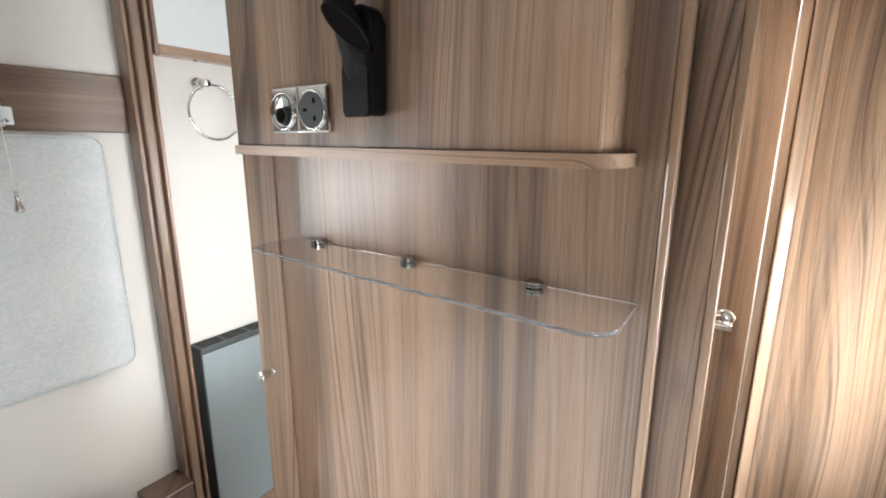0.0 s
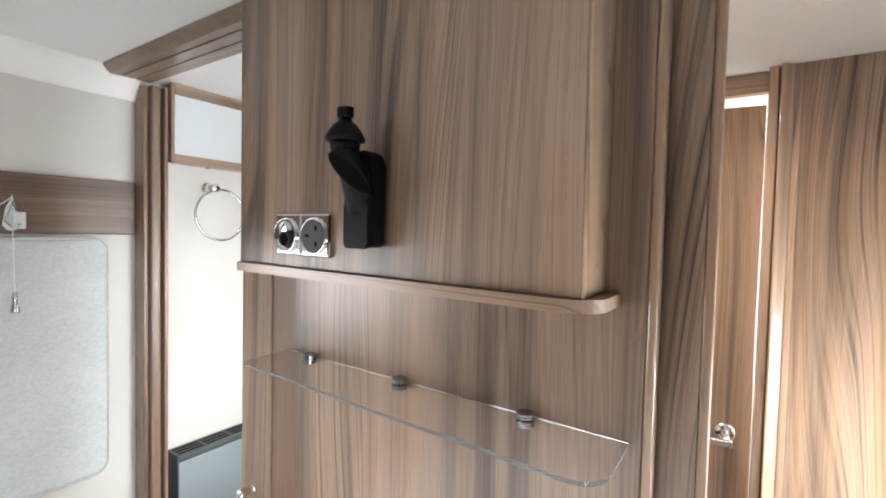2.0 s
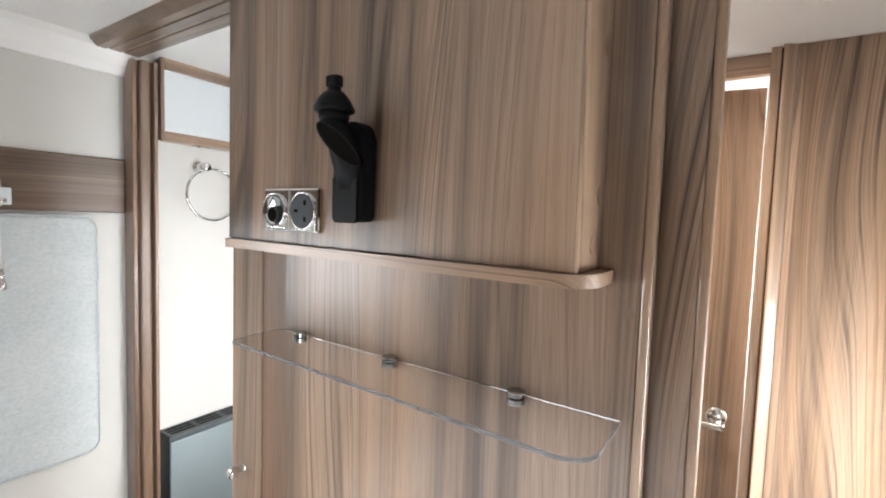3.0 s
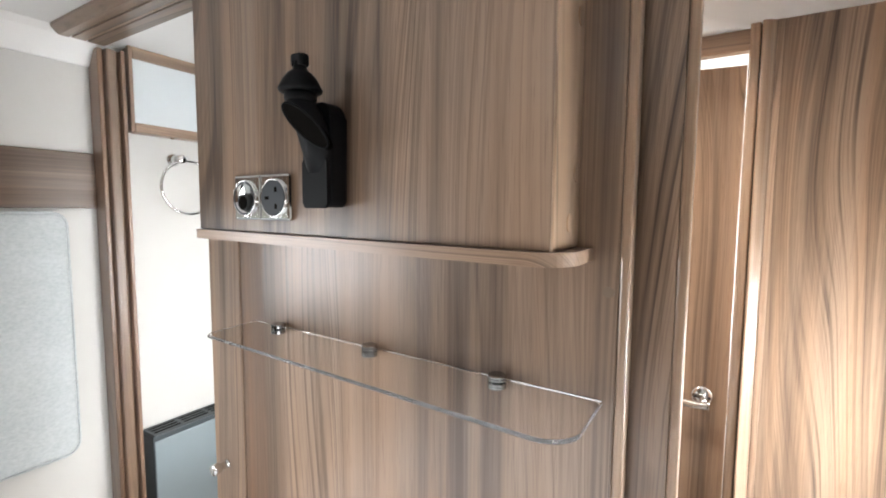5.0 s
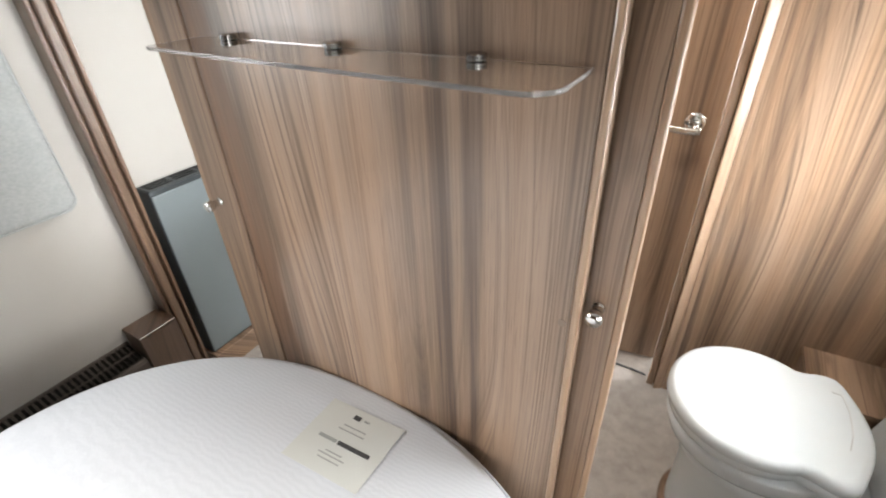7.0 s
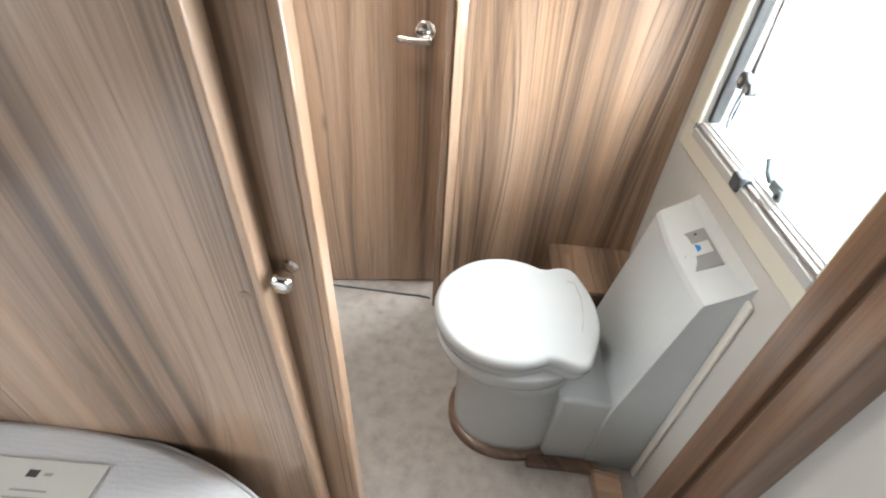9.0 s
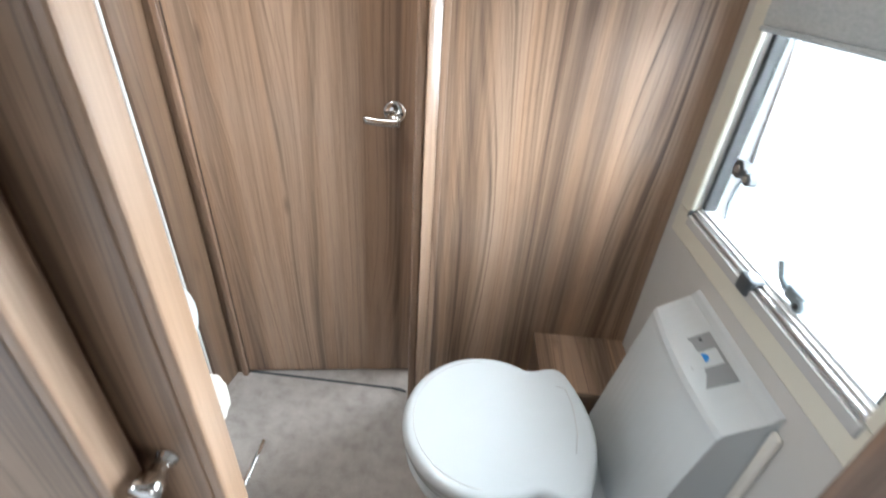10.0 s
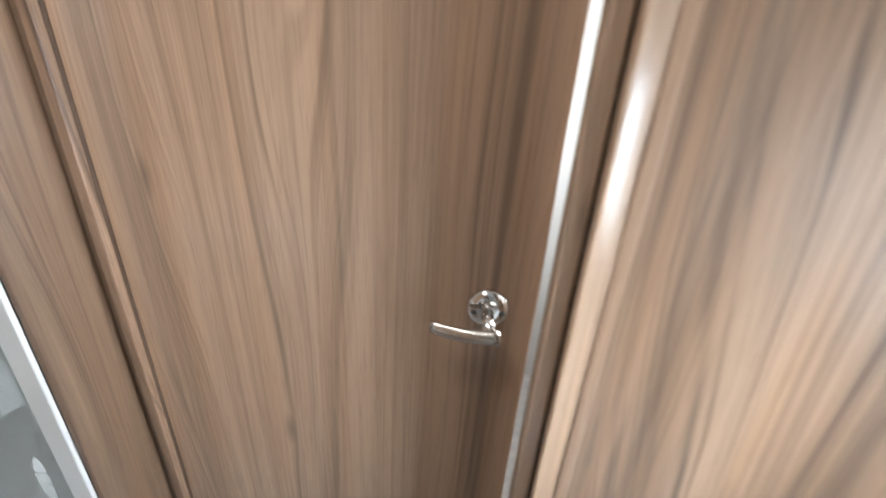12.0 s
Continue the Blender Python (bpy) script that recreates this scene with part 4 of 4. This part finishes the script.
def washroom_window():
    w = empty("window_1")
    y0, y1, z0, z1 = 0.715, 1.240, 0.845, 1.245
    def frame_bar(ya, yb, za, zb):
        return slab(XR - 0.012, XR, ya, yb, za, zb, 0.005, 2)
    part("frame", frame_bar(0.668, 1.300, 0.762, 0.828), frame_ivory, w, "pale moulded inner frame")
    part("frame", frame_bar(1.242, 1.300, 0.8285, 1.36), frame_ivory, w)
    part("frame", frame_bar(0.658, 0.708, 0.8285, 1.36), frame_ivory, w)
    part("frame", frame_bar(0.7085, 1.2415, 1.25, 1.36), frame_ivory, w)
    part("seal", slab(XR + 0.006, XR + 0.036, y1 - 0.012, y1, z0, z1, 0.003), rubber, w, "black rubber seal")
    part("seal", slab(XR + 0.006, XR + 0.036, y0, y0 + 0.012, z0, z1, 0.003), rubber, w)
    part("sash", slab(XR + 0.022, XR + 0.036, y1 - 0.050, y1 - 0.0125, z0 + 0.001, z1, 0.003), pane_clear, w)
    pane = part("pane", slab(XR + 0.037, XR + 0.040, y0, y1, z0, z1, 0), pane_clear, w, "daylit acrylic pane")
    pane.visible_shadow = False
    part("stay_arm", tube([(XR + 0.010, 1.173, 1.24), (XR + 0.012, 1.164, 1.10), (XR + 0.014, 1.156, 0.985)], 0.0045, 10), alu, w, smooth=True)
    stay = part("stay_joint", join(cyl((XR + 0.004, 1.173, 0.965), (XR + 0.026, 1.173, 0.965), 0.018, n=20, bev=0.002), cyl((XR + 0.004, 1.136, 0.958), (XR + 0.024, 1.136, 0.958), 0.012, n=18, bev=0.002), slab(XR + 0.006, XR + 0.018, 1.15, 1.183, 0.955, 0.972, 0.003)), charcoal, w, "dark plastic stay joint")
    part("pivot", cyl((XR + 0.002, 1.138, 0.958), (XR + 0.0045, 1.138, 0.958), 0.006, n=14), alu, stay)
    part("pivot", cyl((XR + 0.002, 1.173, 0.965), (XR + 0.0045, 1.173, 0.965), 0.007, n=14), alu, stay)
    part("stay_cable", tube([(XR + 0.016, 1.161, 0.955), (XR + 0.018, 1.174, 0.925), (XR + 0.018, 1.176, 0.89), (XR + 0.018, 1.164, 0.862)], 0.0035, 8), steel_grey, w, smooth=True)
    latch = part("latch", join(slab(XR + 0.010, XR + 0.028, 0.893, 0.938, 0.848, 0.870, 0.005, 2), cyl((XR + 0.008, 0.900, 0.854), (XR + 0.024, 0.900, 0.854), 0.013, n=20, bev=0.003)), steel_grey, w, "grey window latch")
    part("latch_lever", tube([(XR + 0.010, 0.933, 0.860), (XR + 0.004, 0.945, 0.876), (XR + 0.001, 0.956, 0.898)], 0.0055, 10), steel_grey, latch, smooth=True)
    part("latch_hole", cyl((XR + 0.0065, 0.898, 0.853), (XR + 0.0085, 0.898, 0.853), 0.005, n=14), rubber, latch)
    structure(w, "caravan washroom window with pale frame and white daylight", "window")
    s = empty("blind_rail")
    part("rail", slab(XR - 0.010, XR + 0.008, 0.700, 1.240, 0.8285, 0.8365, 0.002), alu, s, "aluminium blind rail")
    part("lower_rail", slab(XR - 0.016, XR - 0.0005, 0.700, 1.240, 0.806, 0.8282, 0.002), rail_grey, s)
    part("bright_lip", slab(XR + 0.0085, XR + 0.021, 0.714, 1.240, 0.8355, 0.8445, 0.001), gloss_white, s)
    part("catch", slab(XR - 0.022, XR + 0.006, 0.968, 1.004, 0.812, 0.846, 0.005, 2), charcoal, s, "dark plastic blind catch")
    part("end_cap", slab(XR - 0.014, XR + 0.002, 1.2405, 1.249, 0.818, 0.838, 0.003), charcoal, s)
    tagged(s, "aluminium blind rail with a dark catch below the window", "blind rail")
    r = empty("roller_blind")
    part("fabric", slab(XR - 0.022, XR - 0.0125, 0.675, 1.235, 1.205, 1.37, 0.004, 2), blind_fabric, r, "grey woven fabric")
    part("bottom_bar", slab(XR - 0.025, XR - 0.0125, 0.675, 1.235, 1.196, 1.2048, 0.003), blind_fabric, r)
    tagged(r, "raised grey fabric blind at the window head", "blind")


washroom_window()


def vanity():
    v = empty("vanity_unit")
    top = [(-0.74, 0.612), (-0.172, 0.612), (-0.164, 0.64)]
    for i in range(10):
        a = radians(0 + 90 * i / 9)
        top.append((-0.219 + 0.058 * math.cos(a), 0.780 + 0.058 * math.sin(a)))
    top += [(-0.74, 0.838)]
    part("worktop", prism(top, "z", 0.618, 0.650, 0.006), ivory, v, "cream moulded top")
    part("side_panel", slab(-0.207, -0.192, 0.612, 0.812, 0.0, 0.6175, 0.001), wood_v, v)
    part("front", slab(-0.72, -0.2075, 0.795, 0.812, 0.0, 0.6175, 0.001), wood_v, v)
    part("back_panel", slab(-0.72, -0.2075, 0.600, 0.611, 0.0, 0.6175, 0.001), wood_v, v)
    tagged(v, "walnut-foil vanity unit with a cream moulded top", "vanity unit")
    b = empty("wash_basin")
    N = 56
    cx, cy = -0.462, 0.795
    def ring(k, z, dy=0.0):
        return [(cx + 0.257 * k * math.cos(2 * math.pi * i / N), cy + dy + 0.188 * k * math.sin(2 * math.pi * i / N), z) for i in range(N)]
    part("bowl", loft([ring(0.62, 0.6505), ring(0.80, 0.6622), ring(0.95, 0.7066), ring(0.995, 0.7399), ring(1.0, 0.7532), ring(0.985, 0.7598), ring(0.93, 0.7598), ring(0.89, 0.7543), ring(0.86, 0.7399), ring(0.76, 0.6955), ring(0.55, 0.6699), ring(0.12, 0.6610)]), gloss_white, b, "glossy white oval bowl", True)
    part("plug", lathe((cx, cy, 0.6615), (0, 0, 1), [(0, 0.022), (0.003, 0.022), (0.005, 0.016)], 24), chrome, b, smooth=True)
    part("overflow", slab(cx - 0.20, cx - 0.16, cy - 0.02, cy + 0.015, 0.708, 0.716, 0.004, 2), charcoal, b)
    tagged(b, "white oval wash basin on the vanity top", "basin")
    h = empty("toilet_roll_holder")
    part("mount", lathe((-0.1915, 0.752, 0.500), (1, 0, 0), [(0, 0.020), (0.004, 0.020), (0.008, 0.014), (0.030, 0.010), (0.034, 0.012), (0.038, 0.010)], 24), chrome, h, smooth=True)
    part("arm", tube([(-0.160, 0.742, 0.440), (-0.158, 0.770, 0.441), (-0.156, 0.815, 0.446), (-0.154, 0.850, 0.452)], 0.0042, 10), chrome, h, smooth=True)
    part("arm", tube([(-0.158, 0.752, 0.498), (-0.156, 0.748, 0.470), (-0.160, 0.742, 0.440)], 0.0042, 10), chrome, h, smooth=True)
    tagged(h, "chrome toilet roll holder on the vanity side", "roll holder")


vanity()


def bezier(p0, p1, p2, n):
    return [tuple((1 - t) ** 2 * a + 2 * t * (1 - t) * b + t * t * c for a, b, c in zip(p0, p1, p2)) for t in [i / n for i in range(n + 1)]]


def shower():
    arc = [(-0.606 - 0.046 * i / 7, 1.318 - 0.113 * i / 7) for i in range(7)] + bezier((-0.652, 1.205), (-0.742, 1.03), (-1.497, 1.03), 21)
    tray = [(-0.618, 1.42)] + arc + [(XL, 1.95), (-0.618, 1.95)]
    tr = empty("shower_tray")
    part("tray", prism(tray, "z", 0.0, 0.060, 0.006), tray_white, tr)
    def offset(d):
        out = []
        for i, p in enumerate(arc):
            a, b = Vector(arc[max(0, i - 1)]), Vector(arc[min(len(arc) - 1, i + 1)])
            u = (b - a).normalized()
            out.append((p[0] + d * u.y, p[1] - d * u.x))
        return out
    def wall_along(d0, d1, z0, z1):
        o, i = offset(d0), offset(d1)
        return loft([[(*a, z0), (*a, z1), (*b, z1), (*b, z0)] for a, b in zip(o, i)])
    part("lip", wall_along(0.020, -0.020, 0.0605, 0.085), tray_white, tr, "raised white lip")
    part("drain", lathe((-0.80, 1.50, 0.0605), (0, 0, 1), [(0, 0.035), (0.004, 0.035), (0.006, 0.028)], 28), charcoal, tr, smooth=True)
    tagged(tr, "white moulded shower tray with a curved front", "shower tray")
    sc = empty("shower_screen")
    g = part("pane", wall_along(0.003, -0.003, 0.100, 1.86), shower_glass, sc, "clear curved acrylic pane", True)
    g.visible_shadow = False
    part("bottom_rail", wall_along(0.010, -0.010, 0.0855, 0.1), gloss_white, sc)
    part("top_rail", wall_along(0.012, -0.012, 1.86, 1.89), gloss_white, sc)
    part("frame_post", prism([(-0.612, 1.330), (-0.607, 1.292), (-0.558, 1.286), (-0.556, 1.292), (-0.602, 1.311)], "z", 0.0855, 1.89, 0.002), tray_white, sc, "white frame post")
    part("handle", prism(rounded(-0.606, -0.582, 1.274, 1.291, 0.008), "z", 0.966, 1.026, 0.006), tray_white, sc, "white grip")
    def at(u, z, d):
        k = min(int(u * (len(arc) - 1)), len(arc) - 2)
        f = u * (len(arc) - 1) - k
        p0, p1 = Vector(arc[k]), Vector(arc[k + 1])
        p = p0.lerp(p1, f)
        q = p1 - p0
        way = Vector((-q[0], -q[1], 0)).normalized()
        out = Vector((way.y, -way.x, 0))
        return Vector((p[0], p[1], z)) + (out if out.y < 0 else -out) * d, way
    def pane_patch(u, z, w, h, n=18):
        mid, way = at(u, z, 0.0032)
        mid2 = at(u, z, 0.0037)[0]
        shape = [(w * math.cos(a) * (1 + 0.10 * math.sin(3 * a + z * 40)), h * math.sin(a) * (1 + 0.08 * math.cos(2 * a + z * 30))) for a in [2 * math.pi * i / n for i in range(n)]]
        return loft([[m + way * sx + Vector((0, 0, sz)) for sx, sz in shape] for m in (mid, mid2)])
    # thin whitish translucent patches laid on the pane
    for u, z, w, h in ((0.24, 0.874, 0.017, 0.034), (0.088, 1.119, 0.005, 0.008), (0.092, 1.050, 0.004, 0.012), (0.088, 1.014, 0.006, 0.010), (0.088, 0.926, 0.006, 0.009), (0.090, 0.622, 0.006, 0.062)):
        part("dried_splash", pane_patch(u, z, w, h), patch_pale, sc, "whitish translucent patch on the pane")
    part("pull_handle", tube([at(u, z, d)[0] for u, z, d in ((0.475, 1.04, 0.006), (0.484, 0.998, 0.022), (0.481, 0.925, 0.026), (0.487, 0.860, 0.026), (0.497, 0.815, 0.022), (0.509, 0.785, 0.006))], 0.008, 12), satin, sc, "bowed metal pull", True)
    tagged(sc, "curved clear shower screen with a white frame", "shower screen")
    structure(part("shower_lining", join(slab(XL + 0.001, XL + 0.006, 1.03, 1.945, 0.06, ZC, 0), slab(XL + 0.006, -0.620, 1.940, 1.95, 0.06, ZC, 0), slab(-0.6195, -0.6145, 1.42, 1.95, 0.06, ZC, 0)), shower_grey), "pale grey moulded shower lining", "shower wall")
    m = empty("shower_mixer")
    part("body", join(lathe((-1.05, 1.9395, 1.05), (0, -1, 0), [(0, 0.045), (0.006, 0.045), (0.012, 0.030), (0.045, 0.026), (0.048, 0.018)], 28)), chrome, m, smooth=True)
    part("hose", tube([(-1.05, 1.90, 1.03), (-1.06, 1.87, 0.85), (-1.08, 1.85, 0.68), (-1.13, 1.85, 0.62), (-1.19, 1.86, 0.68), (-1.22, 1.89, 0.95), (-1.22, 1.905, 1.30), (-1.20, 1.91, 1.52)], 0.008, 12), satin, m, "flexible metal hose", True)
    part("riser", tube([(-1.22, 1.925, 0.98), (-1.22, 1.925, 1.60)], 0.009, 12), chrome, m, smooth=True)
    part("head", lathe((-1.20, 1.87, 1.57), (0.1, -0.75, -0.65), [(0, 0.012), (0.02, 0.035), (0.03, 0.038), (0.032, 0.034)], 28), chrome, m, smooth=True)
    tagged(m, "chrome shower mixer with hose and hand shower", "shower")
    d = empty("soap_dish")
    part("dish", lathe((-0.72, 1.9395, 0.86), (0, -1, 0), [(0, 0.05), (0.012, 0.05), (0.018, 0.042), (0.008, 0.034)], 28), gloss_white, d, smooth=True)
    tagged(d, "white moulded soap dish on the shower lining", "soap dish")


shower()

# set each thing's origin at its base
for ob in list(scene.objects):
    if ob.type == "EMPTY" and not ob.parent and ob.children:
        pts = [v.co for c in ob.children_recursive for v in c.data.vertices]
        lo = Vector([min(p[k] for p in pts) for k in range(3)])
        hi = Vector([max(p[k] for p in pts) for k in range(3)])
        at = Vector(((lo.x + hi.x) / 2, (lo.y + hi.y) / 2, lo.z))
        ob.location = at
        for c in ob.children:
            c.matrix_parent_inverse = Matrix.Translation(-at)
